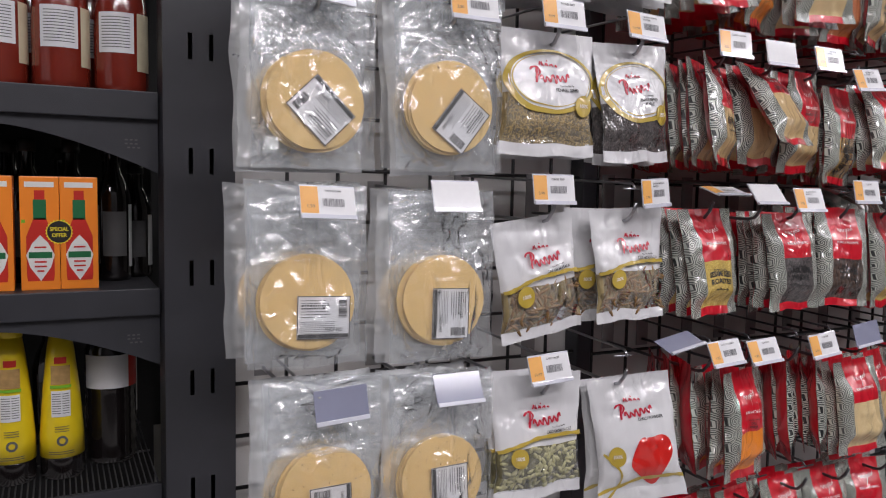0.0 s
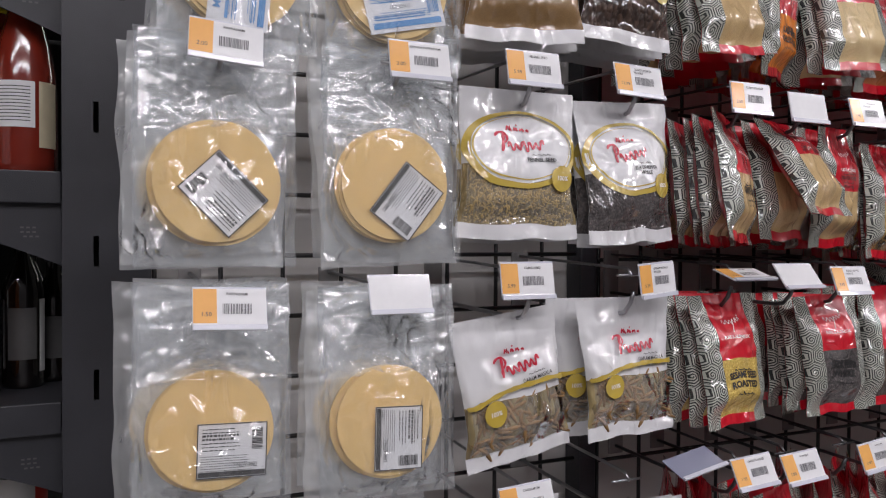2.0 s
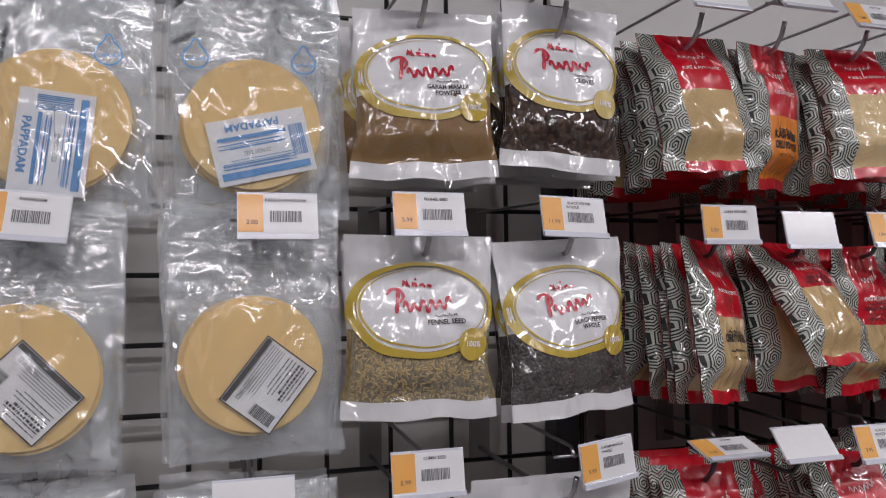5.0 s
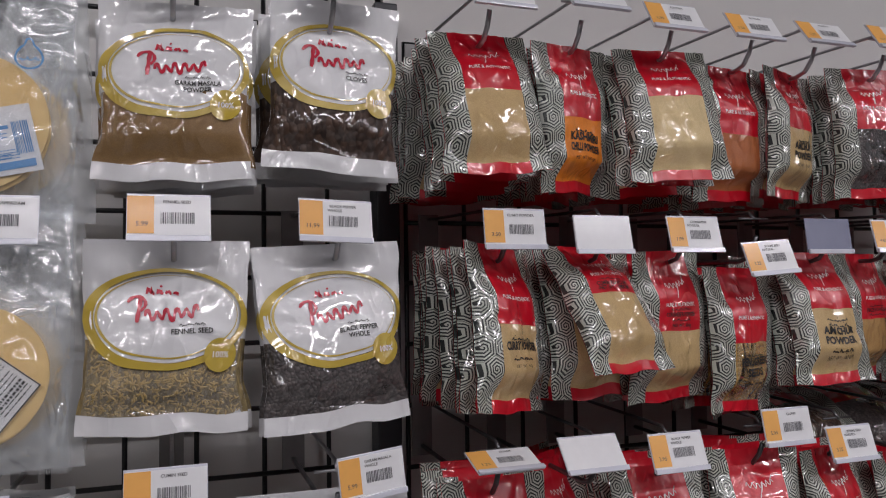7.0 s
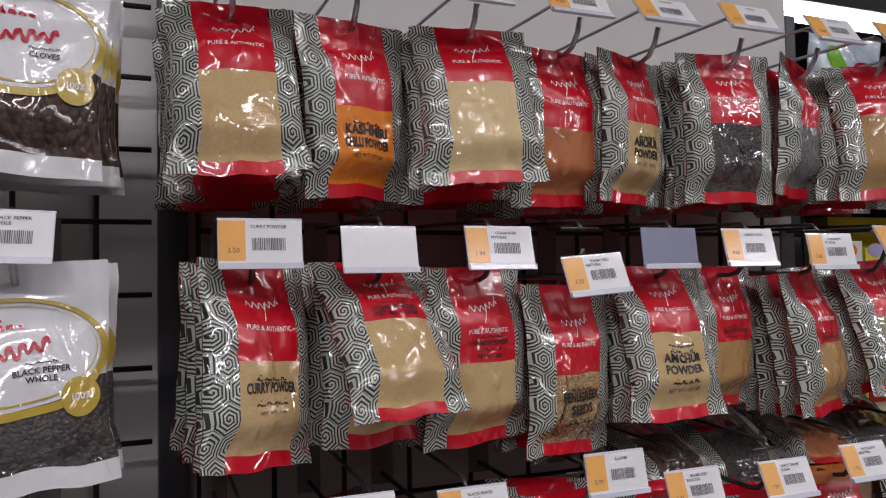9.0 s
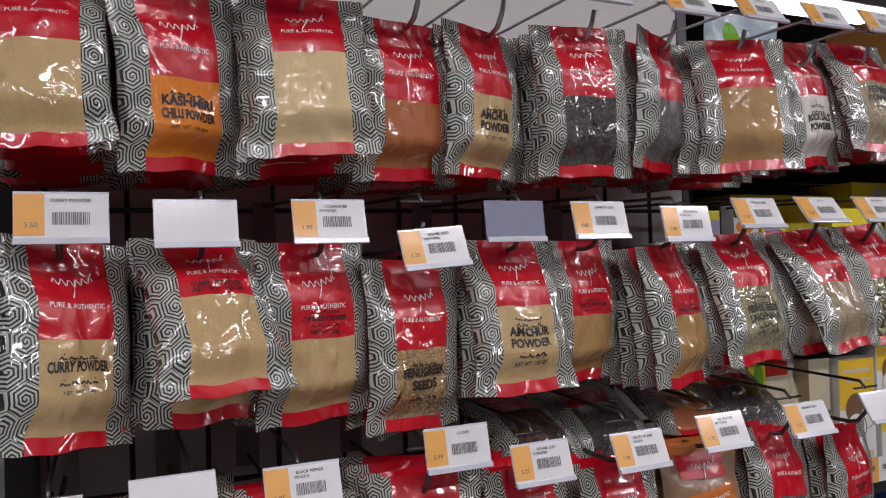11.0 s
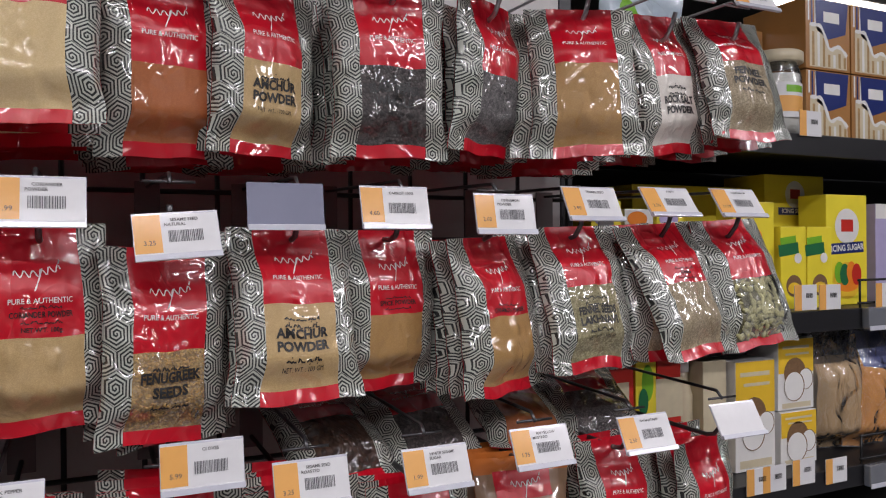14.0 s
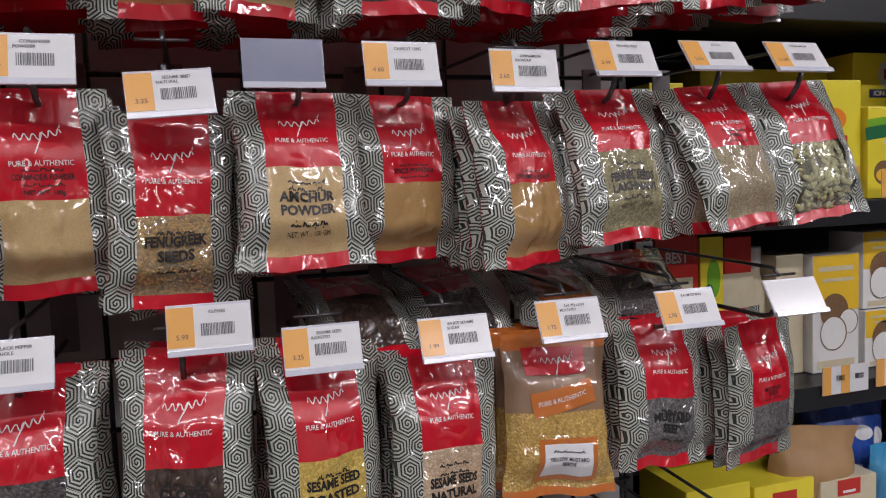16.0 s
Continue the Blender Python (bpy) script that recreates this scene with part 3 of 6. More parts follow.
# ---- spice pouches ----
def grains(q, u0, u1, v0, v1, n, length, thick, sides=5, rings=4):
    """Many small seeds or pods lying against the window, joined in one mesh."""
    rnd = random.Random(n)
    verts, faces = [], []
    for _ in range(n):
        u, v = rnd.uniform(u0, u1), rnd.uniform(v0, v1)
        cx, cy, cz = q.at(u, v, rnd.uniform(-0.3, 0.15) * thick)
        a = rnd.uniform(0, math.pi)
        c, s = math.cos(a), math.sin(a)
        L, T = length * rnd.uniform(0.8, 1.15) / 2, thick * rnd.uniform(0.8, 1.15) / 2
        o = len(verts)
        for j in range(rings):
            k = math.pi * (j + 0.5) / rings
            along, r = -L * math.cos(k), T * math.sin(k) ** 0.8
            for i in range(sides):
                b = 2 * math.pi * i / sides
                px, py = along, r * math.cos(b)
                verts.append((cx + px * c - py * s, cy + r * math.sin(b) * 0.8, cz + px * s + py * c))
        for j in range(rings - 1):
            for i in range(sides):
                i2 = (i + 1) % sides
                faces.append((o + j * sides + i, o + j * sides + i2, o + (j + 1) * sides + i2, o + (j + 1) * sides + i))
        faces.append(tuple(o + i for i in range(sides))[::-1])
        faces.append(tuple(o + (rings - 1) * sides + i for i in range(sides)))
    return mesh("grains", verts, faces)


def fill_window(q, window, u0, u1, v0, v1, kind):
    n, length, thick, mat = {"pods": (150, 0.0115, 0.0062, POD_S), "fennel": (900, 0.0055, 0.0018, FENNEL_S), "fenugreek": (420, 0.0034, 0.0025, FENU_S), "pepper": (380, 0.0042, 0.004, PEPPER_S), "bark": (80, 0.022, 0.0045, BARK_S)}[kind]
    tagged(part("seed_fill", grains(q, u0 + 0.02, u1 - 0.02, v0 + 0.01, v1 - 0.01, n, length, thick), mat, window), kind="stuff")
    film = part("window_film", q.sheet(u0, u1, v0, v1, 12, 12, thick * 0.75), FILM, window)
    film.visible_shadow = False


def spice_pouch(x, y, z, rx, ry, rz, w, h, content, goods, low=(), high=(), split=0.47, behind=5, step=0.019, depth=0.019, orange=False, spread=5.0, fill=""):
    """Pouch with patterned sides, a red front and a window; behind: how many more hang on the hook."""
    s = seed()
    q = Pouch(w, h, depth, s)
    label = "glossy red patterned pouch of %s on a hook" % goods
    t = thing("spice_pouch", label, "spice packet", "spice pouches on hooks", pose(x, y, z, rx, ry, rz))
    ul, ur, vb = -0.295, 0.295, 0.925
    part("side_panel", q.sheet(-0.5, ul, 0, 1, 12, 44), MAZE, t, "black and cream hexagon pattern film")
    part("side_panel", q.sheet(ur, 0.5, 0, 1, 12, 44), MAZE, t, "black and cream hexagon pattern film")
    front = part("front_panel", q.sheet(ul, ur, 0, split, 24, 24), CHILLI_P if orange else RED, t)
    window = part("window", q.sheet(ul, ur, split, vb, 24, 22), content, t, "clear window showing " + goods)
    part("bottom_seal", q.sheet(ul, ur, vb, 1, 14, 4), RED, t)
    part("back_panel", q.sheet(-0.5, 0.5, 0, 1, 12, 16, 0, True), RED, t)
    if fill:
        fill_window(q, window, ul, ur, split, vb, fill)
    lift = {"": 0.0006, "fenugreek": 0.0034}.get(fill, 0.006)
    rnd = random.Random(s)
    for i in range(1, behind + 1):
        lean = rx * max(0.15, 1 - 0.22 * i) - 2
        copy_thing(t, pose(x + rnd.uniform(-0.006, 0.006), y + step * i + 0.004, z - 0.002 + rnd.uniform(-0.004, 0.003), lean + rnd.uniform(-3, 3), ry * 0.5 + rnd.uniform(-spread, spread) * 0.7, rz * 0.8 + rnd.uniform(-spread, spread) * 1.6))
    part("logo", q.lay(wave_mark(0.040, 0.017, 0.0012), 0.0, split * 0.44, 0.0006), PALE, front, "white script mark")
    part("slogan", q.lay(words("PURE & AUTHENTIC", 0.047, 0.0042, 0.01), 0.0, split * 0.68, 0.0006), PALE, front)
    n = len(high)
    for i, text in enumerate(high):
        vf = script_bar(0.03, 0.0035, i + s) if text == "~" else words(text, 0.046, 0.0046, 0.02)
        part("lettering", q.lay(vf, 0.0, split - 0.035 * (n - i), 0.0006), INK, front)
    v = split + 0.085
    for text in low:
        if text == "~":
            part("lettering", q.lay(script_bar(0.032, 0.0058, int(v * 99)), 0.0, v, lift), INK, window)
            v += 0.045
        elif text[0] == "-":
            part("lettering", q.lay(words(text[1:], 0.036, 0.0036, 0.0), 0.0, v, lift), INK, window)
            v += 0.042
        else:
            part("lettering", q.lay(words(text, 0.052, 0.0088, 0.042), 0.0, v, lift), INK, window)
            v += 0.072
    return t


def clip_pouch(x, y, z, rx, ry, rz, w, h):
    """Clear pouch of yellow mustard with a red badge, an orange band and a white label."""
    q = Pouch(w, h, 0.016, seed())
    t = thing("mustard_pouch", "clear pouch of yellow mustard seeds with an orange band", "spice packet", "spice pouches on hooks", pose(x, y, z, rx, ry, rz))
    band = film_print("orange_band", (0.55, 0.16, 0.03))
    part("header", q.sheet(-0.5, 0.5, 0, 0.1, 16, 4), band, t)
    part("film", q.sheet(-0.5, 0.5, 0.1, 0.48, 16, 12), MUSTARD_FILM, t)
    window = part("window", q.sheet(-0.5, 0.5, 0.48, 0.95, 16, 14), MUSTARD_Y, t, "clear window showing yellow mustard seeds")
    part("bottom_seal", q.sheet(-0.5, 0.5, 0.95, 1, 16, 2), band, t)
    part("back_panel", q.sheet(-0.5, 0.5, 0, 1, 10, 12, 0, True), band, t)
    for i in (1, 2, 3):
        copy_thing(t, pose(x, y + 0.021 * i, z, rx * 0.5, ry, rz + 3 * i))
    badge = part("badge", q.lay(rect_fine(-0.036, 0.03, -0.013, 0.013), 0.0, 0.17, 0.0012), RED, t)
    part("logo", q.lay(wave_mark(0.040, 0.017, 0.0012), 0.0, 0.17, 0.0022), PALE, badge)
    sash = part("sash", q.lay(rect_fine(-0.032, 0.036, -0.011, 0.011), 0.0, 0.40, 0.0012, 0.18), band, t)
    part("slogan", q.lay(words("PURE & AUTHENTIC", 0.052, 0.0044, 0.01), 0.0, 0.40, 0.0022, 0.18), PALE, sash)
    frame_ = part("label_border", q.lay(rect_fine(-0.031, 0.031, -0.021, 0.021), 0.04, 0.77, 0.0012), band, window)
    sticker = part("label", q.lay(rect_fine(-0.026, 0.026, -0.016, 0.016), 0.04, 0.77, 0.0018), PAPER, window)
    part("lettering", q.lay(words("YELLOW MUSTARD", 0.042, 0.004, 0.02), 0.04, 0.765, 0.0026), INK, window)
    part("lettering", q.lay(words("SEEDS", 0.02, 0.004, 0.02), 0.04, 0.80, 0.0026), INK, window)
    part("lettering", q.lay(script_bar(0.034, 0.0045, 5), 0.04, 0.715, 0.0026), INK, window)


MUSTARD_FILM = film_print("tea_film", (0.28, 0.17, 0.10), 0.2)
NET = ("~", "-NET. WT. : 100 GM")
# top row
spice_pouch(1.035, -0.212, 1.827, -19, -1, 0, 0.106, 0.157, TAN, "tan spice powder", behind=7, split=0.48)
spice_pouch(1.135, -0.224, 1.820, 2, -3, 19, 0.112, 0.153, CHILLI_P, "orange chilli powder", ("~", "KASHMIRI", "CHILLI POWDER", "-NET WT 100 GM"), split=0.50, behind=6)
spice_pouch(1.246, -0.222, 1.826, -16, -1, -7, 0.112, 0.154, PALE_TAN, "pale yellow powder", split=0.42, behind=6)
spice_pouch(1.346, -0.213, 1.817, 1, 0, 10, 0.108, 0.153, RUST, "rust brown powder", split=0.52, behind=6)
spice_pouch(1.428, -0.216, 1.818, 0, 1, 21, 0.108, 0.150, TAN, "amchur powder", ("~", "AMCHUR", "POWDER", "-NET. WT. : 100 GM"), split=0.47, behind=6)
spice_pouch(1.539, -0.227, 1.828, -1, -1, -6, 0.113, 0.158, PEPPER, "black pepper", ("~", "BLACK PEPPER", "WHOLE", "-NET WT 100 GM"), split=0.49, behind=6)
spice_pouch(1.655, -0.215, 1.833, 1, 3, 26, 0.108, 0.154, MUSTARD, "dark mustard seed", split=0.50, behind=6)
spice_pouch(1.747, -0.236, 1.831, -13, 0, -22, 0.114, 0.160, BROWN_TAN, "brown spice powder", split=0.43, behind=6)
spice_pouch(1.860, -0.218, 1.844, -5, -6, 10, 0.108, 0.156, WHITE_P, "white rock salt powder", ("~", "~", "ROCK SALT", "POWDER"), split=0.46, behind=5)
spice_pouch(1.956, -0.220, 1.849, -19, -1, -2, 0.111, 0.153, AJWAIN, "grey fennel powder", ("FENNEL", "POWDER", "~"), split=0.44, behind=4)
# second row
spice_pouch(1.051, -0.219, 1.611, -10, 6, 30, 0.106, 0.163, TAN, "curry powder", ("~", "CURRY POWDER", "~", "-NET. WT : 100g"), split=0.50, behind=7, spread=3, step=0.021)
spice_pouch(1.151, -0.209, 1.611, -32, 1, 14, 0.110, 0.146, TAN, "cumin powder", high=("~", "CUMIN POWDER", "-NET. WT. : 100GM"), split=0.46, behind=0)
spice_pouch(1.155, -0.186, 1.611, -14, 1, 12, 0.110, 0.160, TAN, "cumin powder", high=("CUMIN POWDER", "~"), split=0.46, behind=5, spread=3)
spice_pouch(1.247, -0.224, 1.607, 2, -2, 16, 0.110, 0.160, TAN, "coriander powder", high=("~", "CORIANDER POWDER", "~", "NET WT. 100g"), split=0.53, behind=5)
spice_pouch(1.346, -0.217, 1.588, -3, 2, 8, 0.106, 0.158, FENUGREEK, "fenugreek seeds", ("~", "FENUGREEK", "SEEDS", "~"), split=0.53, behind=5, fill="fenugreek")
spice_pouch(1.448, -0.218, 1.605, -15, 1, 3, 0.111, 0.152, TAN, "amchur powder", ("~", "~", "AMCHUR", "POWDER", "~", "-NET. WT. : 100 GM"), split=0.47, behind=4)
spice_pouch(1.546, -0.205, 1.604, 1, 0, 14, 0.109, 0.150, BROWN_TAN, "brown spice powder", high=("~", "SPICE POWDER", "~"), split=0.52, behind=5)
spice_pouch(1.642, -0.222, 1.597, -9, -2, 22, 0.110, 0.154, BROWN_TAN, "cinnamon powder", high=("~", "CINNAMON POWDER"), split=0.52, behind=5)
spice_pouch(1.744, -0.220, 1.608, -15, -2, 4, 0.112, 0.151, FENNEL_G, "fennel seeds", ("~", "~", "FENNEL SEEDS", "LAKHNAVI", "~", "-NET. WT. : 100GM"), split=0.44, behind=4)
spice_pouch(1.852, -0.224, 1.611, -24, -5, 3, 0.113, 0.152, AJWAIN, "ajwain seeds", high=("~", "AJWAIN", "~"), split=0.50, behind=4)
spice_pouch(1.958, -0.221, 1.617, -18, -3, 4, 0.112, 0.152, CARDAMOM, "green cardamom pods", split=0.50, behind=2, fill="pods")
# third row
spice_pouch(1.039, -0.229, 1.387, -11, -1, 2, 0.111, 0.160, SESAME_Y, "roasted sesame seeds", ("~", "SESAME SEED", "ROASTED", "~"), split=0.50, behind=4)
spice_pouch(1.140, -0.150, 1.380, -5, 1, 30, 0.108, 0.160, MUSTARD, "dark seeds", split=0.50, behind=3)
spice_pouch(1.225, -0.226, 1.381, -8, -2, -4, 0.110, 0.156, PEPPER, "black pepper", ("~", "BLACK PEPPER", "WHOLE", "~"), split=0.47, behind=4)
spice_pouch(1.347, -0.232, 1.389, -6, 1, -10, 0.110, 0.164, CLOVE, "cloves", ("~", "CLOVES", "~"), split=0.52, behind=4)
spice_pouch(1.455, -0.233, 1.382, -5, 1, 12, 0.109, 0.164, SESAME_Y, "roasted sesame seeds", ("~", "SESAME SEED", "ROASTED", "~"), split=0.52, behind=4)
spice_pouch(1.565, -0.233, 1.370, -5, 2, 8, 0.110, 0.164, SESAME_N, "natural sesame seeds", ("~", "~", "SESAME SEEDS", "NATURAL", "~"), split=0.50, behind=4)
clip_pouch(1.682, -0.222, 1.376, -9, 3, 0, 0.110, 0.154)
spice_pouch(1.801, -0.217, 1.378, -9, 5, 7, 0.110, 0.148, MUSTARD, "mustard seeds", ("~", "MUSTARD", "SEEDS", "~"), split=0.53, behind=4)
spice_pouch(1.928, -0.216, 1.364, 0, -1, 12, 0.106, 0.152, MUSTARD, "mustard seeds", high=("MUSTARD", "SEEDS", "~"), split=0.56, behind=4)
# packs pushed up over the bars behind the third row
for k, (px, tilt) in enumerate(((1.50, -66), (1.61, -58), (1.74, -70), (1.85, -60))):
    spice_pouch(px, -0.055, 1.425 + 0.008 * (k % 2), tilt, 3 * (-1) ** k, 8 - 7 * k, 0.110, 0.150, (CLOVE, PEPPER, RUST, MUSTARD)[k], "dark whole spice", behind=0)
# fourth row
spice_pouch(1.045, -0.19, 1.150, -4, 2, 62, 0.108, 0.168, CHILLI_P, "orange chilli powder", behind=3, spread=4)
spice_pouch(1.128, -0.238, 1.135, -4, 0, 14, 0.110, 0.172, CHILLI_P, "chilli powder", high=("~", "CHILLI", "POWDER"), split=0.55, behind=3)
spice_pouch(1.235, -0.21, 1.150, -4, 2, 58, 0.108, 0.168, SESAME_Y, "yellow seeds", behind=3, spread=4)
spice_pouch(1.325, -0.21, 1.140, -6, -2, 45, 0.108, 0.164, TAN, "tan powder", behind=2, spread=4)
spice_pouch(1.413, -0.230, 1.125, -8, -3, 0, 0.111, 0.162, PALE_TAN, "pale yellow powder", split=0.44, behind=3)
for k, c in enumerate((TAN, RUST, PEPPER, TAN)):
    spice_pouch(1.52 + 0.11 * k, -0.19, 1.125, -6, 0, 10 - 6 * k, 0.110, 0.158, c, "ground spice", behind=2)
# fifth row
for k, c in enumerate((TAN, SESAME_Y, RUST, TAN, PEPPER)):
    spice_pouch(1.06 + 0.11 * k, -0.20, 0.925, -6, 0, 14 - 6 * k, 0.110, 0.158, c, "ground spice", behind=2)


# ---- white pillow packs ----
def white_pack(x, y, z, rx, ry, rz, w, h, content, goods, name_lines, style="oval", behind=2, turn=0.0, fill=""):
    """White pack: an oval gold frame over the contents, or a gold sweep above a shaped window."""
    q = Pouch(w, h, 0.013, seed(), fill=0.5, rough=0.0017, bottom=0.90, top=0.10)
    t = thing("white_spice_pack", "white and gold pack of %s on a hook" % goods, "spice packet", "white spice packs", pose(x, y, z, rx, ry, rz))
    top = 0.52 if style == "oval" else (0.56 if style == "sweep" else 0.90)
    part("film", q.sheet(-0.5, 0.5, 0, top, 36, 26), WHITE_FILM, t)
    if style != "chilli":
        window = part("window", q.sheet(-0.5, 0.5, top, 0.90, 36, 20), content, t, "clear window showing " + goods)
        if fill:
            fill_window(q, window, -0.47, 0.47, top, 0.90, fill)
    part("bottom_seal", q.sheet(-0.5, 0.5, 0.90, 1.0, 20, 4), WHITE_FILM, t)
    part("back_panel", q.sheet(-0.5, 0.5, 0, 1, 10, 12, 0, True), WHITE_FILM, t)
    over = {"": 0.0, "fennel": 0.0016, "pepper": 0.0034}.get(fill, 0.0026)
    if style == "oval":
        face = part("oval_field", q.lay(ellipse_ring(0.46 * w, 0.225 * h, 0, 1.0), 0.0, 0.415, 0.0006 + over), WHITE_FILM, t)
        part("oval_frame", q.lay(ellipse_ring(0.475 * w, 0.245 * h, 0.955, 1.07, 64, 0.05), 0.0, 0.415, 0.0012 + over), GOLD, t)
        part("oval_frame", q.lay(ellipse_ring(0.46 * w, 0.225 * h, 0.93, 0.955, 64, 0.02), 0.01, 0.405, 0.0014 + over), GOLD, t)
        lu, lv, bu, bv = 0.0, 0.36, 0.36, 0.60
    else:
        arc = [(-0.5 * w + i / 20 * w, (0.02 + 0.085 * math.sin(i / 20 * 2.2)) * h - 0.02 * h) for i in range(21)]
        part("gold_sweep", q.lay(ribbon(arc, 0.006), 0.0, top + 0.0, 0.0012 + 2 * over), GOLD, t)
        face = t
        lu, lv, bu, bv = (0.05, 0.33, -0.27, 0.62) if style == "sweep" else (0.0, 0.27, -0.30, 0.62)
    for i in range(1, behind + 1):
        copy_thing(t, pose(x + 0.006 * ((i * 7) % 3 - 1), y + 0.016 * i, z - 0.003 * (i % 2), rx * 0.6 + (i % 3) - 1, ry * 0.4 + ((i * 5) % 4) - 2, rz + ((i * 3) % 5) - 2))
    part("logo", q.lay(brush_mark(0.056, 0.024, 0.0034), lu, lv, 0.0016 + over, turn), CRIMSON, face, "crimson script mark")
    part("logo_mark", q.lay(scribble(0.026, 0.010, 3, 0.0028, 5, 0.1), lu - 0.02, lv - 0.085, 0.0016 + over, turn), CRIMSON, face)
    for i, text in enumerate(name_lines):
        vf = script_bar(0.022, 0.003, i) if text == "~" else words(text, 0.040, 0.0044, 0.02)
        part("lettering", q.lay(vf, lu + 0.17, lv + 0.085 + 0.036 * i, 0.0016 + over, turn), INK, face)
    badge = part("badge", q.lay(ellipse_ring(0.0135, 0.0135, 0, 1.0, 28), bu, bv, 0.0018 + 2 * over), GOLD, t)
    part("lettering", q.lay(words("100%", 0.018, 0.005, 0.02), bu, bv, 0.0024 + 2 * over), PALE, badge)
    if style == "chilli":
        body = [(0.030 * (1 + 0.25 * math.sin(2 * a + 0.5)) * math.cos(a) + 0.004, 0.033 * (1 + 0.18 * math.sin(3 * a)) * math.sin(a)) for a in [2 * math.pi * i / 40 for i in range(40)]]
        part("chilli_print", q.lay(disc_of(body), 0.10, 0.66, 0.0008), CHILLI, t, "big red chilli picture")
        part("gold_sweep", q.lay(ribbon([(-0.06 + 0.02 * math.sin(i / 5), -0.03 + 0.004 * i) for i in range(18)], 0.004), 0.05, 0.80, 0.0012), GOLD, t)
    return t


white_pack(0.750, -0.233, 1.819, -7, 1, -8, 0.128, 0.157, MASALA, "garam masala powder", ("~", "GARAM MASALA", "POWDER"), behind=6)
white_pack(0.888, -0.231, 1.837, -6, 3, -3, 0.119, 0.162, CLOVE, "cloves", ("~", "CLOVES"), behind=6)
white_pack(0.742, -0.237, 1.615, -4, 1, -6, 0.134, 0.160, FENNEL, "fennel seed", ("~", "FENNEL SEED"), behind=1, fill="fennel")
white_pack(0.876, -0.238, 1.612, -6, -3, 2, 0.134, 0.162, PEPPER, "black pepper", ("~", "BLACK PEPPER", "WHOLE"), behind=2, turn=0.06)
white_pack(0.727, -0.236, 1.375, -1, -8, 1, 0.130, 0.160, WHOLE_MIX, "whole garam masala", ("~", "GARAM MASALA", "WHOLE"), "sweep", behind=0, turn=0.06, fill="bark")
white_pack(0.885, -0.234, 1.388, -4, -3, -2, 0.127, 0.159, WHOLE_MIX, "whole garam masala", ("~", "GARAM MASALA", "WHOLE"), "sweep", behind=0, fill="bark")
white_pack(0.862, -0.205, 1.386, -2, 1, 2, 0.127, 0.159, WHOLE_MIX, "whole garam masala", ("~", "GARAM MASALA", "WHOLE"), "sweep", behind=0, fill="bark")
white_pack(0.738, -0.239, 1.164, -3, -2, -9, 0.134, 0.168, CARDAMOM, "green cardamom pods", ("~", "CARDAMOM WHOLE"), "sweep", behind=2, fill="pods")
white_pack(0.896, -0.241, 1.148, -10, -5, -11, 0.130, 0.176, CHILLI_P, "red chilli", ("CHILLI POWDER",), "chilli", behind=1)


# ---- pappadam bags ----
def disc(r, th, s, sides=44):
    """A thin, slightly warped round wafer that stands upright, facing -y."""
    verts, faces = [], []
    rings = (0.0, 0.5, 0.85, 1.0)
    for face_y in (-th / 2, th / 2):
        for k in rings[1:]:
            for i in range(sides):
                a = 2 * math.pi * i / sides
                rr = r * k * (1 + 0.012 * noise.noise(Vector((math.cos(a) * 2, math.sin(a) * 2, s))))
                verts.append((rr * math.cos(a), face_y + 0.0012 * k * noise.noise(Vector((math.cos(a) * k, math.sin(a) * k, s + 3))), rr * math.sin(a)))
        verts.append((0, face_y, 0))
    block = 3 * sides + 1
    for b, flip in ((0, False), (block, True)):
        for i in range(sides):
            j = (i + 1) % sides
            tri = (b + 3 * sides, b + i, b + j)
            faces.append(tri[::-1] if flip else tri)
            for k in (0, 1):
                q = (b + k * sides + i, b + (k + 1) * sides + i, b + (k + 1) * sides + j, b + k * sides + j)
                faces.append(q[::-1] if flip else q)
    for i in range(sides):
        j = (i + 1) % sides
        faces.append((2 * sides + i, block + 2 * sides + i, block + 2 * sides + j, 2 * sides + j))
    return mesh("disc", verts, faces, False)


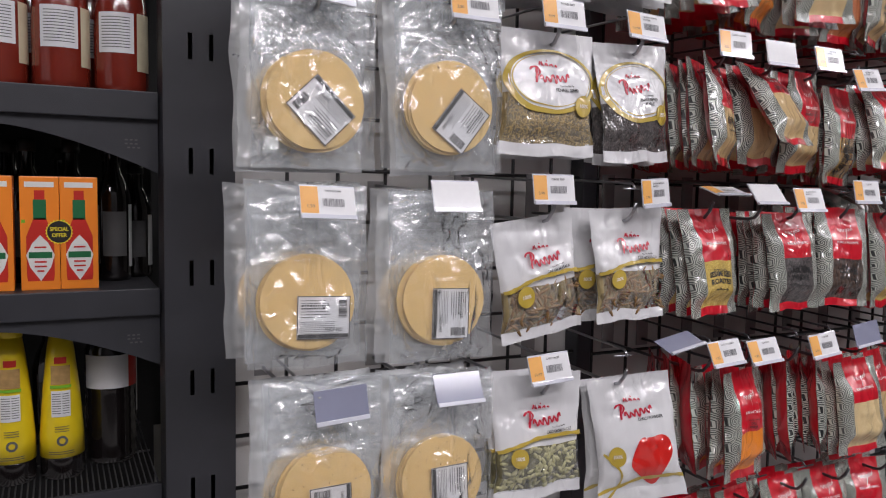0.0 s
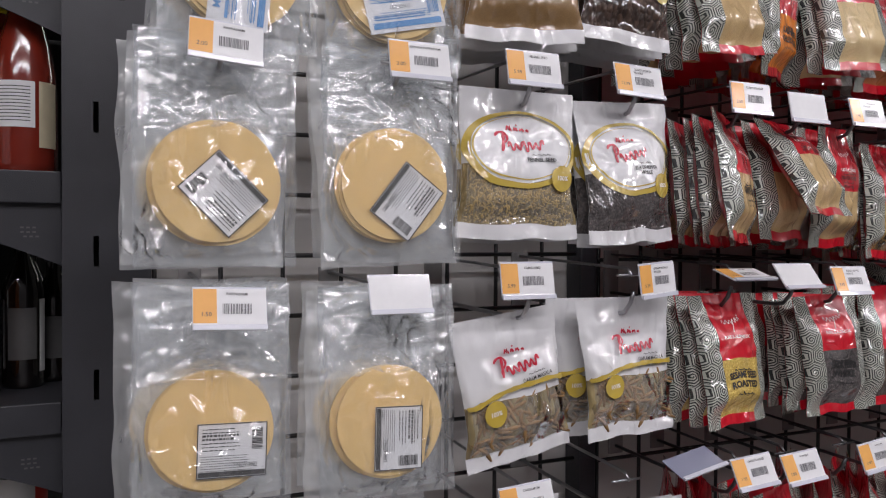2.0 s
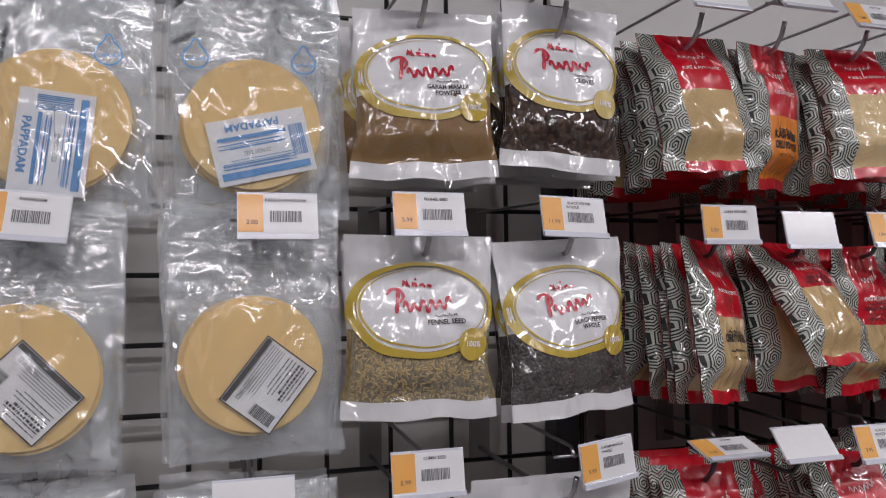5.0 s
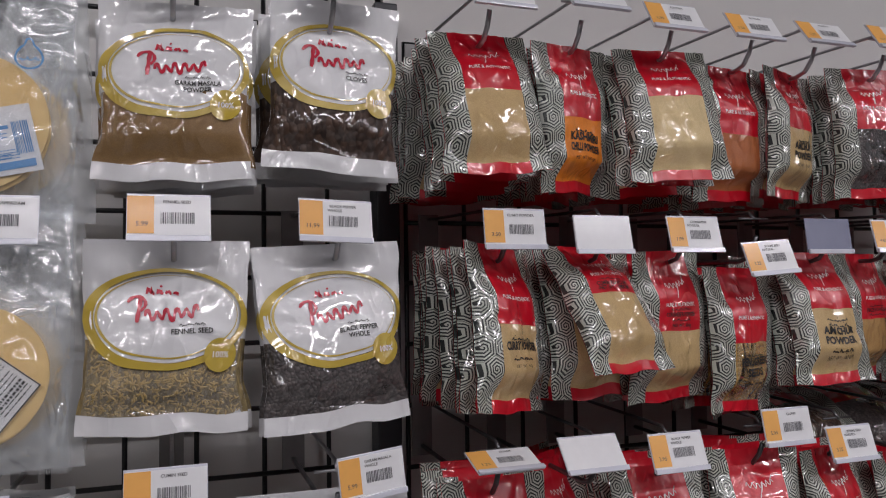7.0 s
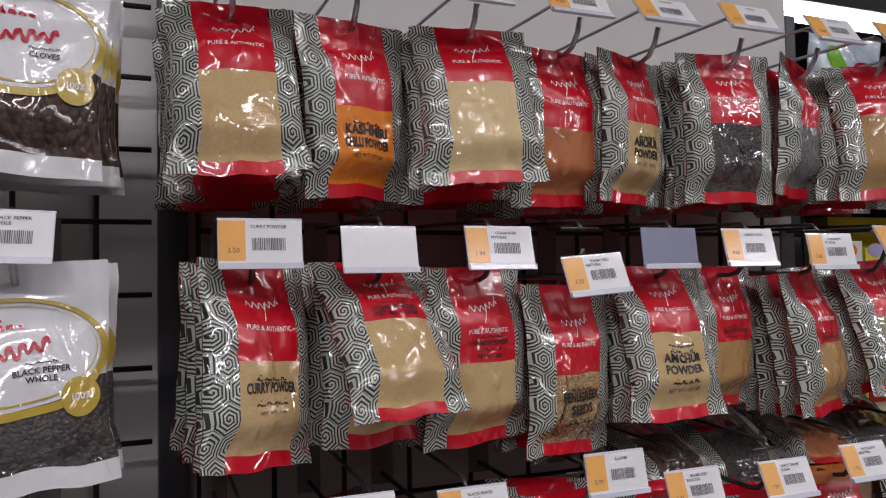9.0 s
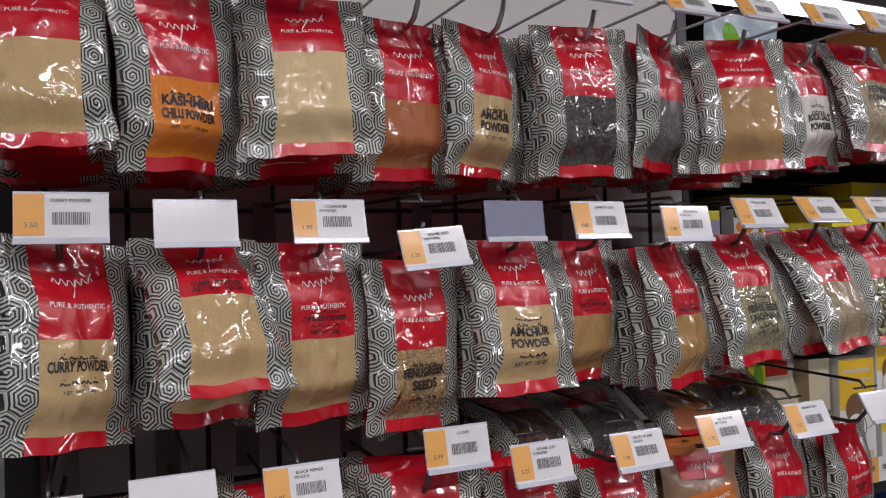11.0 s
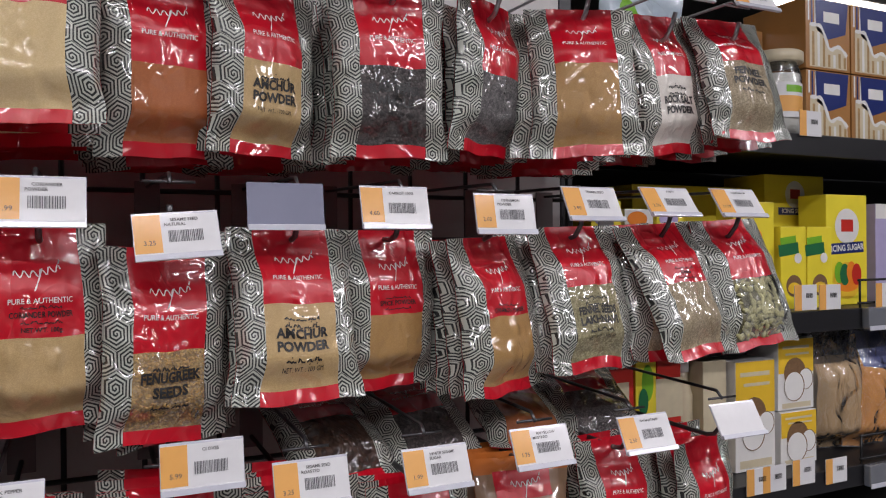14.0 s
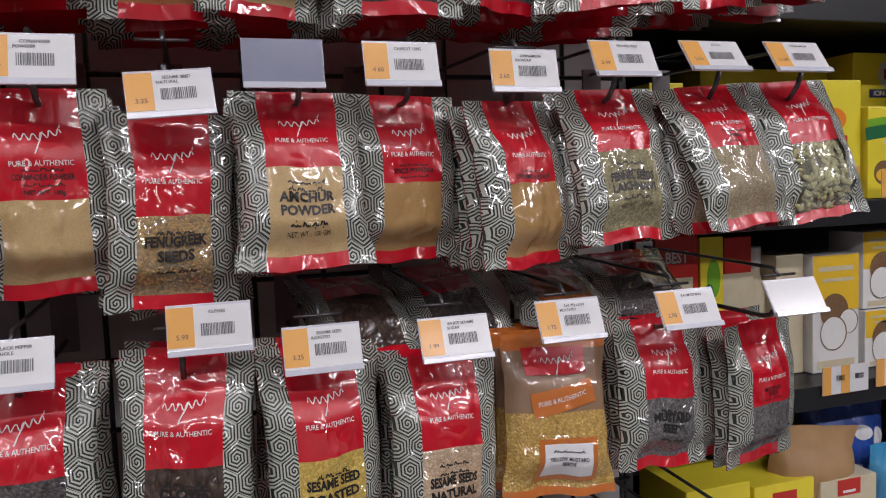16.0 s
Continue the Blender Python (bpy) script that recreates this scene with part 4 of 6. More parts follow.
def bag_sheet(w, h, yc, swell, s, side):
    """One face of a limp clear bag with folds that run from the hook and round the wafers."""
    verts, faces, nu, nv = [], [], 40, 56
    for j in range(nv + 1):
        for i in range(nu + 1):
            u, v = i / nu - 0.5, j / nv
            dx, dz = u * w, (0.137 - v * h)
            near = math.exp(-((dx / 0.068) ** 6 + (dz / 0.070) ** 6))
            fan = math.atan2(dx, v * h - 0.03 + 0.02)
            fold = 0.0034 * math.sin(fan * 11 + s) * math.exp(-v * 2.6) + 0.002 * noise.noise(Vector((u * 6 + s, v * 8, s)))
            fold += 0.0012 * noise.noise(Vector((u * 16, v * 14 + s, s)))
            fold += 0.0040 * (1 - abs(math.sin(fan * 5.5 + s * 1.7))) ** 5 * math.exp(-abs(v - 0.3) * 4.5)
            fold += 0.0035 * math.exp(-((v - 0.385 - 0.012 * math.sin(u * 9 + s)) / 0.012) ** 2)
            fold -= 0.0030 * (1 - abs(noise.noise(Vector((u * 5 + s, v * 5, s + 6))))) ** 9
            edge = min(1.0, (0.5 - abs(u)) * 14) * min(1.0, (1 - v) * 14)
            x = dx + 0.004 * noise.noise(Vector((v * 4, s, 3 if u > 0 else 7)))
            y = side * (swell * near + 0.001) * edge + fold * (0.35 + 0.65 * edge)
            z = -v * h + 0.006 * noise.noise(Vector((u * 2.5, s + 1, v)))
            verts.append((x, y, z))
    for j in range(nv):
        for i in range(nu):
            a = j * (nu + 1) + i
            q = (a, a + nu + 1, a + nu + 2, a + 1)
            faces.append(q if side < 0 else q[::-1])
    return mesh("film", verts, faces)


def pappadam_bag(x, y, z, label_kind, turn, lx, lz, behind=2, r=0.055, specks=False, ry=0.0, marks=False):
    """x, z: the middle of the wafers. label_kind: plain or blue; turn: degrees of the label."""
    s = seed() * 2.3
    w, h, top = 0.142, 0.212, 0.137
    t = thing("pappadam_bag", "clear bag of yellow pappadams with a %s label" % ("blue and white" if label_kind == "blue" else "white"), "food packet", "pappadam bags", pose(x, y, z + top, -3, ry, -2))
    for k in range(4):
        part("pappadam", disc(r, 0.0022, s + k), PAPPAD, t, "", pose(0.0015 * math.sin(k * 2 + s) - (0.004 if k > 1 else 0), -0.005 + 0.0030 * k, -top + 0.0015 * math.cos(k * 3), 0, k * 40, 0))
    part("bag_front", bag_sheet(w, h, top, 0.0125, s, -1), FILM, t)
    part("bag_back", bag_sheet(w, h, top, 0.0085, s + 4, 1), BACK_FILM, t)
    part("header_flap", bag_sheet(w * 0.96, h * 0.42, top, 0.0, s + 7, -1), FLAP, t, "", pose(0.002, -0.004, -0.002))
    sheet_w, sheet_h = (0.080, 0.054) if label_kind == "blue" else (0.063, 0.050)
    lab = part("paper_label", box(-sheet_w / 2, sheet_w / 2, -0.0003, 0.0003, -sheet_h / 2, sheet_h / 2), PAPER, t, "", pose(lx, -0.0084, -top + lz, 0, turn, 0))
    ink = BLUE_INK if label_kind == "blue" else INK
    if label_kind == "blue":
        bits = [(rect(-0.036, 0.036, 0.017, 0.023), ink), (moved(words("PAPPADAM", 0.05, 0.0065, 0.03), 0.004, -0.0195), ink), (rect(-0.022, 0.034, -0.012, -0.009), ink), (moved(type_rows(0.060, 0.0075, 0.0165, 4, 6), 0.004, 0), ink), (moved(type_rows(0.050, -0.0085, 0.0, 4, 8), 0.008, 0), ink),
                (moved(barcode(0.012, 0.026, 5), -0.03, -0.001), ink), (moved(words("22 NOV 2022", 0.022, 0.0036), 0.004, 0.003), GREY_INK)]
        bits += [(rect(-0.020, 0.034, z0, z0 + 0.0008), ink) for z0 in (0.011, 0.0135, -0.003, -0.006)]
    else:
        bits = [(rect(-0.0315, 0.0315, 0.0240, 0.0250), ink), (rect(-0.0315, 0.0315, -0.0250, -0.0240), ink), (rect(-0.0315, -0.0305, -0.025, 0.025), ink), (rect(0.0305, 0.0315, -0.025, 0.025), ink),
                (rect(-0.030, 0.030, -0.0235, -0.0190), ink), (moved(type_rows(0.034, 0.0, 0.0225, 7, 4, (2, 3)), -0.010, 0), ink),
                (moved(barcode(0.020, 0.010, 3), 0.0225, 0.010, math.pi / 2), ink), (moved(type_rows(0.048, -0.0185, -0.003, 7, 9), -0.004, 0), GREY_INK), (moved(words("7 NOV 2022", 0.022, 0.004), 0.012, -0.014), INK)]
    for ob in t.children:
        ob.visible_shadow = not ob.name.startswith(("bag_", "header"))
    for vf, mat in bits:
        part("label_print", flat_mesh(vf, -0.0008), mat, lab)
    if specks:
        rnd = random.Random(int(s))
        dots = []
        for _ in range(26):
            a, rr = rnd.uniform(0, 6.28), r * math.sqrt(rnd.uniform(0, 0.9))
            dots.append(moved(ellipse_ring(0.0012, 0.0006, 0, 1.0, 6), rr * math.cos(a), rr * math.sin(a), a))
        tagged(part("speck_print", flat_mesh(rows_of(dots), -0.0079), SPECK, t, "dark cumin specks", pose(0, 0, -top)), kind="stuff")
    if marks:
        for mx_ in (-0.046, 0.040):
            drop = [(0.011 * math.sin(a) * (0.55 + 0.45 * abs(math.cos(a / 2))) , 0.010 * -math.cos(a) + (0.004 if abs(a - math.pi) < 0.3 else 0)) for a in [2 * math.pi * i / 24 for i in range(25)]]
            part("drop_mark", flat_mesh(ribbon(drop, 0.0016), -0.0150), BLUE_INK, t, "blue drop-shaped mark", pose(mx_, 0, -top + 0.053))
            part("drop_mark", flat_mesh(scribble(0.014, 0.005, 3, 0.001, 2), -0.0150), BLUE_INK, t, "", pose(mx_, 0, -top + 0.051))
    rnd = random.Random(int(s * 10))
    for i in range(1, behind + 1):
        b = thing("pappadam_bag", "clear bag of round yellow pappadams behind another bag", "food packet", "pappadam bags", pose(x + rnd.uniform(-0.014, 0.004), y + 0.024 * i, z + top + rnd.uniform(-0.006, 0.004), -2, ry + rnd.uniform(-3, 3), rnd.uniform(-4, 3)))
        part("bag_front", bag_sheet(w * 1.02, h, top, 0.0105, s + i * 11, -1), MILKY, b).visible_shadow = False
        for k in range(3):
            part("pappadam", disc(r, 0.0022, s + k + i), PAPPAD, b, "", pose(0.002 * k - 0.003, -0.004 + 0.0030 * k, -top, 0, k * 50, 0))


pappadam_bag(0.450, -0.235, 1.701, "blue", 96, 0.000, -0.018, marks=True)
pappadam_bag(0.600, -0.235, 1.704, "blue", 167, 0.006, -0.018, marks=True)
pappadam_bag(0.430, -0.235, 1.504, "plain", 226, 0.005, -0.010)
pappadam_bag(0.599, -0.235, 1.507, "plain", 128, 0.012, -0.016)
pappadam_bag(0.429, -0.218, 1.276, "plain", 2, 0.016, -0.018)
pappadam_bag(0.598, -0.228, 1.271, "plain", 92, 0.008, -0.016)
pappadam_bag(0.445, -0.235, 1.050, "plain", 268, 0.006, -0.020, specks=True)
pappadam_bag(0.599, -0.235, 1.045, "plain", 88, 0.008, -0.014, specks=True)

# hooks under the packs
for hx in (0.43, 0.599, 0.745, 0.88):
    for hz in (1.808, 1.600, 1.372, 1.140):
        hook(hx, hz + (0.010 if hx < 0.7 else 0.0), arm=0.030 if hx < 0.7 and hz < 1.7 else 0.058)
for hz, xs in ((1.815, (1.035, 1.135, 1.246, 1.346, 1.44, 1.54, 1.65, 1.747, 1.86, 1.956)), (1.598, (1.051, 1.151, 1.25, 1.346, 1.448, 1.546, 1.642, 1.744, 1.852, 1.955)),
               (1.374, (1.039, 1.14, 1.225, 1.347, 1.455, 1.565, 1.682, 1.801, 1.925)), (1.140, (1.05, 1.13, 1.24, 1.325, 1.413, 1.52, 1.63, 1.74, 1.85)), (0.915, (1.06, 1.17, 1.28, 1.39, 1.5))):
    for hx in xs:
        hook(hx, hz, 0.236, STEEL if hz > 1.7 else DARK_STEEL)

# price tags: row above the top packs
TOP = -0.262
price_tag(0.600, TOP, 1.872, "2.00", "PAPPADAM", rx=-14)
price_tag(0.745, TOP, 1.868, "5.99", "GARAM MASALA", rx=-14)
price_tag(0.885, TOP, 1.868, "", style="blank", rx=-20)
price_tag(1.040, TOP, 1.868, "", style="blank", rx=-24)
price_tag(1.140, TOP, 1.872, "", style="blank", rx=-34)
price_tag(1.233, TOP, 1.862, "1.99", "POWDER", rx=-30)
price_tag(1.334, TOP, 1.861, "3.50", "POWDER", rx=-32)
price_tag(1.430, TOP, 1.862, "2.25", "POWDER", rx=-36)
price_tag(1.535, TOP, 1.868, "4.10", "PEPPER", rx=-32)
price_tag(1.650, TOP, 1.868, "2.80", "MUSTARD", rx=-32)
price_tag(1.752, TOP, 1.872, "3.10", "POWDER", rx=-32)
price_tag(1.858, TOP, 1.876, "2.50", "POWDER", rx=-30)
price_tag(1.955, TOP, 1.878, "2.90", "POWDER", rx=-30)
# row above the second packs
price_tag(0.435, TOP - 0.004, 1.643, "2.00", "PAPPADAM", rx=-16, ry=4)
price_tag(0.617, TOP - 0.002, 1.646, "2.00", "KERALA PAPPADAM", rx=-12)
price_tag(0.743, TOP - 0.006, 1.649, "5.99", "FENNEL SEED", rx=-12)
price_tag(0.879, TOP - 0.004, 1.648, "11.99", "BLACK PEPPER", "WHOLE", rx=-16, ry=2)
price_tag(1.051, TOP, 1.644, "3.50", "CURRY POWDER", rx=-8)
price_tag(1.146, TOP, 1.639, style="blank", rx=-12)
price_tag(1.254, TOP, 1.640, "1.99", "CORIANDER", "POWDER", rx=-14)
price_tag(1.348, TOP, 1.615, "3.25", "SESAME SEED", "NATURAL", rx=-20, ry=-4)
price_tag(1.435, TOP, 1.640, style="empty", rx=-7)
price_tag(1.531, TOP, 1.640, "4.60", "CARROT 100G", rx=-14)
price_tag(1.642, TOP, 1.636, "2.60", "CINNAMON", "POWDER", rx=-12)
price_tag(1.736, TOP - 0.003, 1.645, "3.99", "FENNEL SEED", rx=-27)
price_tag(1.831, TOP - 0.003, 1.647, "2.50", "AJWAIN", rx=-36)
price_tag(1.927, TOP - 0.003, 1.648, "11.99", "CARDAMOM", rx=-34)
# row above the third packs
price_tag(0.438, TOP, 1.410, "1.50", "PAPPADAM", rx=-22, ry=2)
price_tag(0.598, TOP, 1.419, style="blank", rx=-18)
price_tag(0.741, TOP, 1.430, "5.99", "CUMIN SEED", rx=-10)
price_tag(0.908, TOP - 0.004, 1.428, "5.99", "GARAM MASALA", "WHOLE", rx=-6, ry=-3, rz=14)
price_tag(1.029, TOP, 1.420, "3.25", "SESAME", rx=-72)
price_tag(1.124, TOP, 1.425, style="blank", rx=-38)
price_tag(1.225, TOP, 1.420, "3.95", "BLACK PEPPER", "WHOLE", rx=-20)
price_tag(1.367, TOP, 1.435, "5.99", "CLOVES", rx=-12)
price_tag(1.454, TOP, 1.410, "3.25", "SESAME SEED", "ROASTED", rx=-18)
price_tag(1.568, TOP, 1.407, "1.99", "WHITE SESAME", "SUGAR", rx=-23)
price_tag(1.678, TOP, 1.413, "1.75", "RAI YELLOW", "MUSTARD", rx=-24)
price_tag(1.800, TOP - 0.004, 1.413, "2.50", "RAI MUSTARD", rx=-27)
price_tag(1.925, TOP - 0.003, 1.414, style="blank", rx=-30)
# row above the fourth packs
price_tag(0.456, TOP, 1.180, style="empty", rx=-10, ry=-3)
price_tag(0.606, TOP, 1.183, style="empty", rx=-26)
price_tag(0.741, TOP, 1.196, "11.99", "CARDAMOM", rx=-18, ry=-3)
price_tag(0.955, TOP, 1.205, style="empty", rx=-70, ry=-10)
price_tag(1.058, TOP, 1.190, "1.95", "CHILLI POWDER", rx=-24, ry=-3)
price_tag(1.140, TOP, 1.186, "1.80", "POWDER", rx=-24, ry=-3)
price_tag(1.280, TOP, 1.185, "3.60", "POWDER", rx=-18, ry=-5)
price_tag(1.390, TOP, 1.196, style="empty", rx=-14, ry=-6)
price_tag(1.640, TOP, 1.190, style="blank", rx=-22)
price_tag(1.800, TOP, 1.175, style="blank", rx=-22)


# ---- shelving beside the grid ----
BLACK_STEEL = solid("black_steel", (0.014, 0.014, 0.016), 0.4, var=0.25, scale=18)

def shelf_unit(x0, x1, tops, name_label, mat, depth=0.42):
    """Dark steel shelves, each a thing of its own, between the uprights."""
    for z in tops:
        s = thing("shelf", name_label, "shelf", "steel shelves")
        part("deck", box(x0, x1, 0.006, depth, z - 0.018, z, 0.002), mat, s)
        part("front_lip", box(x0, x1, -0.001, 0.006, z - 0.034, z + 0.002, 0.0015), mat, s)


shelf_unit(-0.7, 0.293, (1.786, 1.526, 1.267), "charcoal steel shelf stocked with bottles and boxes", CHARCOAL)
shelf_unit(1.93, 3.6, (1.770, 1.476, 1.205, 0.93, 0.55), "dark steel shelf stocked with boxed groceries", BLACK_STEEL)


def arch_plate(z):
    """Curved corner plate below a shelf's front edge."""
    xs = [-0.7, 0.0] + [0.105 + 0.188 * i / 16 for i in range(17)]
    low = [z - 0.047 - (0.057 * max(0.0, 1 - (0.293 - x) / 0.19) ** 1.5) for x in xs]
    verts, faces = [], []
    for y in (0.008, 0.012):
        for x, b in zip(xs, low):
            verts += [(x, y, z - 0.030), (x, y, b)]
    n = len(xs)
    for i in range(n - 1):
        a, c = 2 * i, 2 * n + 2 * i
        faces += [(a, a + 1, a + 3, a + 2), (c, c + 2, c + 3, c + 1), (a + 1, c + 1, c + 3, a + 3), (a, a + 2, c + 2, c)]
    a, c = 2 * (n - 1), 2 * n + 2 * (n - 1)
    faces.append((a, a + 1, c + 1, c))
    t = thing("arch_plate", "charcoal steel arched plate under a shelf", "shelf bracket", "arch plates")
    part("plate", mesh("plate", verts, faces, False), CHARCOAL, t)
    part("bolt_hole", lathe([(0.005, 0), (0.005, 0.0016), (0.004, 0.0016), (0.004, 0.0004)], 16), BLACK, t, "", pose(0.241, 0.0075, z - 0.020 - 0.0015, 90))
    part("stamp", mesh("dots", [(0.252 + (i % 3) * 0.006 + (0.003 if i > 5 else 0) + dx, 0.0074, z - 0.062 - (i // 3) * 0.005 + dz) for i in range(9) for dx, dz in ((0, 0), (0.0035, 0), (0.0035, 0.002), (0, 0.002))],
                       [(4 * i, 4 * i + 1, 4 * i + 2, 4 * i + 3) for i in range(9)], False), GREY_INK, t, "small stamped grey mark")
    return t


arch_plate(1.786)
arch_plate(1.526)
arch_plate(1.267)

mesh_shelf = thing("wire_shelf", "grey wire mesh shelf under the sauce bottles", "shelf")
rod = tube([(0, 0.004, 1.0), (0, 0.44, 1.0)], 0.0012, 6)
for i in range(66):
    part("rod", rod, DARK_STEEL, mesh_shelf, "", pose(-0.18 + i * 0.0072, 0, 0))
for ry_ in (0.01, 0.15, 0.30, 0.43):
    part("cross_rod", tube([(-0.2, ry_, 0.9965), (0.293, ry_, 0.9965)], 0.0018, 6), DARK_STEEL, mesh_shelf)
part("rim", box(-0.7, 0.293, 0.0, 0.006, 0.972, 0.999, 0.001), CHARCOAL, mesh_shelf)


def slotted_upright(x0, x1, yf, cols, z_first, pitch):
    """Folded steel upright with two columns of slots cut through its face."""
    t = thing("slotted_upright", "charcoal steel upright with paired vertical slots", "upright")
    xs = [x0]
    for c in cols:
        xs += [c - 0.0028, c + 0.0028]
    xs.append(x1)
    zs, z = [0.0], z_first - pitch * 9
    while z < 2.3:
        zs += [z - 0.017, z + 0.017]
        z += pitch
    zs.append(2.36)
    bm = bmesh.new()
    grid = [[bm.verts.new((x, yf, z)) for x in xs] for z in zs]
    for j in range(len(zs) - 1):
        for i in range(len(xs) - 1):
            if i % 2 == 1 and j % 2 == 1:
                continue
            bm.faces.new((grid[j][i], grid[j][i + 1], grid[j + 1][i + 1], grid[j + 1][i]))
    bm.normal_update()
    bmesh.ops.solidify(bm, geom=bm.faces[:], thickness=-0.002)
    part("face", bm, CHARCOAL, t)
    part("flank", box(x0, x0 + 0.002, yf + 0.002, 0.03, 0, 2.36), CHARCOAL, t)
    part("flank", box(x1 - 0.002, x1, yf + 0.002, 0.03, 0, 2.36), CHARCOAL, t)
    part("core", box(x0 + 0.002, x1 - 0.002, 0.012, 0.03, 0, 2.36), BLACK, t)


slotted_upright(0.295, 0.386, -0.028, (0.329, 0.3555), 1.587, 0.148)
side = thing("side_panel", "dark steel side panel at the end of the shelves", "panel")
part("sheet", box(1.9075, 1.9285, 0.036, 0.45, 0.0, 2.0, 0.002), CHARCOAL, side)
back = thing("back_panel", "black back panel behind the shelves", "panel", "shelf backs")
part("sheet", box(-0.7, 0.33, 0.45, 0.46, 0.0, 2.4), BLACK, back)
back = thing("back_panel", "black back panel behind the shelves", "panel", "shelf backs")
part("sheet", box(1.93, 3.6, 0.45, 0.46, 0.0, 2.0), BLACK, back)

LED = bpy.data.materials.new("led_diffuser")
LED.use_nodes = True
LED.node_tree.nodes["Principled BSDF"].inputs["Emission Color"].default_value = (1.0, 0.97, 0.93, 1)
LED.node_tree.nodes["Principled BSDF"].inputs["Emission Strength"].default_value = 6.0
for lx in (-0.9, 0.75, 2.4, 4.05):
    for ly in (-1.7, -2.6):
        c = thing("ceiling_light", "white linear ceiling light, switched on", "lamp", "ceiling lights", pose(lx, ly, 2.94))
        part("housing", box(-0.77, 0.77, -0.075, 0.075, 0.012, 0.161, 0.006), PANEL, c)
        part("diffuser", box(-0.75, 0.75, -0.06, 0.06, 0.0, 0.012, 0.003), LED, c)
for lx in (2.2, 3.74, 5.28):
    c = thing("ceiling_light", "white linear ceiling light over the next aisle, switched on", "lamp", "ceiling lights", pose(lx, 2.0, 2.91))
    part("housing", box(-0.77, 0.77, -0.075, 0.075, 0.03, 0.191, 0.006), PANEL, c)
    part("diffuser", box(-0.77, 0.77, -0.06, 0.06, -0.03, 0.03, 0.003), LED, c)

# ---- groceries on the shelves ----
TOMATO = solid("tomato_sauce", (0.20, 0.022, 0.012), 0.12, coat=1.0, var=0.15, scale=25)
YELLOW = solid("yellow_plastic", (0.80, 0.60, 0.015), 0.3, coat=0.5, var=0.08, scale=30)
BOX_YELLOW = solid("yellow_card", (0.90, 0.75, 0.05), 0.35, coat=0.4, var=0.1, scale=20)
GOLD_YELLOW = solid("golden_card", (0.86, 0.55, 0.04), 0.35, coat=0.4, var=0.1, scale=20)
SOY = solid("soy_bottle", (0.008, 0.006, 0.006), 0.08, coat=1.0, var=0.2)
ORANGE_BOX = solid("orange_card", (0.95, 0.27, 0.025), 0.35, coat=0.5, var=0.08, scale=25)
BROWN_BOX = solid("brown_card", (0.42, 0.20, 0.06), 0.3, coat=0.7, var=0.15, scale=18)
GREEN_C = solid("green_print", (0.02, 0.16, 0.06), 0.35, coat=0.4)
LIME = solid("lime_print", (0.20, 0.48, 0.03), 0.35, coat=0.4)
NAVY = solid("navy_print", (0.015, 0.03, 0.17), 0.3, coat=0.6)
RED_C = solid("red_card", (0.60, 0.03, 0.02), 0.35, coat=0.6, var=0.12, scale=25)
CREAM = solid("cream_label", (0.66, 0.58, 0.40), 0.4, coat=0.5, var=0.12, scale=60)
WHITE_C = solid("white_card", (0.80, 0.79, 0.76), 0.4, coat=0.3, var=0.05)
FLESH = solid("coconut_flesh", (0.84, 0.83, 0.80), 0.4, coat=0.3, var=0.05)
HUSK = solid("coconut_brown", (0.20, 0.11, 0.05), 0.6, var=0.4, scale=200)
KRAFT = solid("kraft_bag", (0.40, 0.24, 0.11), 0.6, var=0.15, scale=30, bump=0.4, bump_scale=60)
SUGAR = grain("brown_sugar", (0.40, 0.25, 0.10), (0.54, 0.36, 0.16), 0.0012, 0.2)
ORANGE_SUGAR = grain("orange_grain", (0.55, 0.22, 0.02), (0.70, 0.33, 0.04), 0.0015, 0.2)
HUSK_PRINT = solid("tan_picture", (0.42, 0.26, 0.10), 0.35, coat=0.4, var=0.5, scale=120)
RAIL_GREY = solid("grey_rail_plastic", (0.17, 0.18, 0.20), 0.2, coat=0.8, var=0.1, scale=20)
LILAC = solid("lilac_card", (0.45, 0.40, 0.62), 0.4, coat=0.4)
GLASS = clear_film("jar_glass", haze=0.03, gloss=0.02, tint=(0.98, 0.99, 0.98), scale=5, strength=0.05)
BLUE_BAG = film_print("blue_bag", (0.03, 0.09, 0.42), 0.4)
SKY_BAG = film_print("sky_bag", (0.05, 0.30, 0.55), 0.2)
ICE_BAG = film_print("ice_bag", (0.50, 0.60, 0.68), 0.15)


def wrap_label(r, z0, z1, a0, a1, n=12):
    """A paper label wrapped round a bottle from angle a0 to a1; the front is at -90 degrees."""
    verts, faces = [], []
    for i in range(n + 1):
        a = math.radians(a0 + (a1 - a0) * i / n)
        verts += [(r * math.cos(a), r * math.sin(a), z0), (r * math.cos(a), r * math.sin(a), z1)]
        if i:
            k = 2 * i
            faces.append((k - 2, k, k + 1, k - 1))
    return mesh("label", verts, faces)


def label_lines(r, z0, z1, a0, a1, n):
    out, faces = [], []
    for i in range(n):
        z = z1 - (z1 - z0) * (i + 0.5) / n
        o = len(out)
        for k in range(7):
            a = math.radians(a0 + (a1 - a0) * k / 6)
            out += [(r * math.cos(a), r * math.sin(a), z), (r * math.cos(a), r * math.sin(a), z + (z1 - z0) / n * 0.28)]
            if k:
                q = o + 2 * k
                faces.append((q - 2, q, q + 1, q - 1))
    return mesh("lines", out, faces)


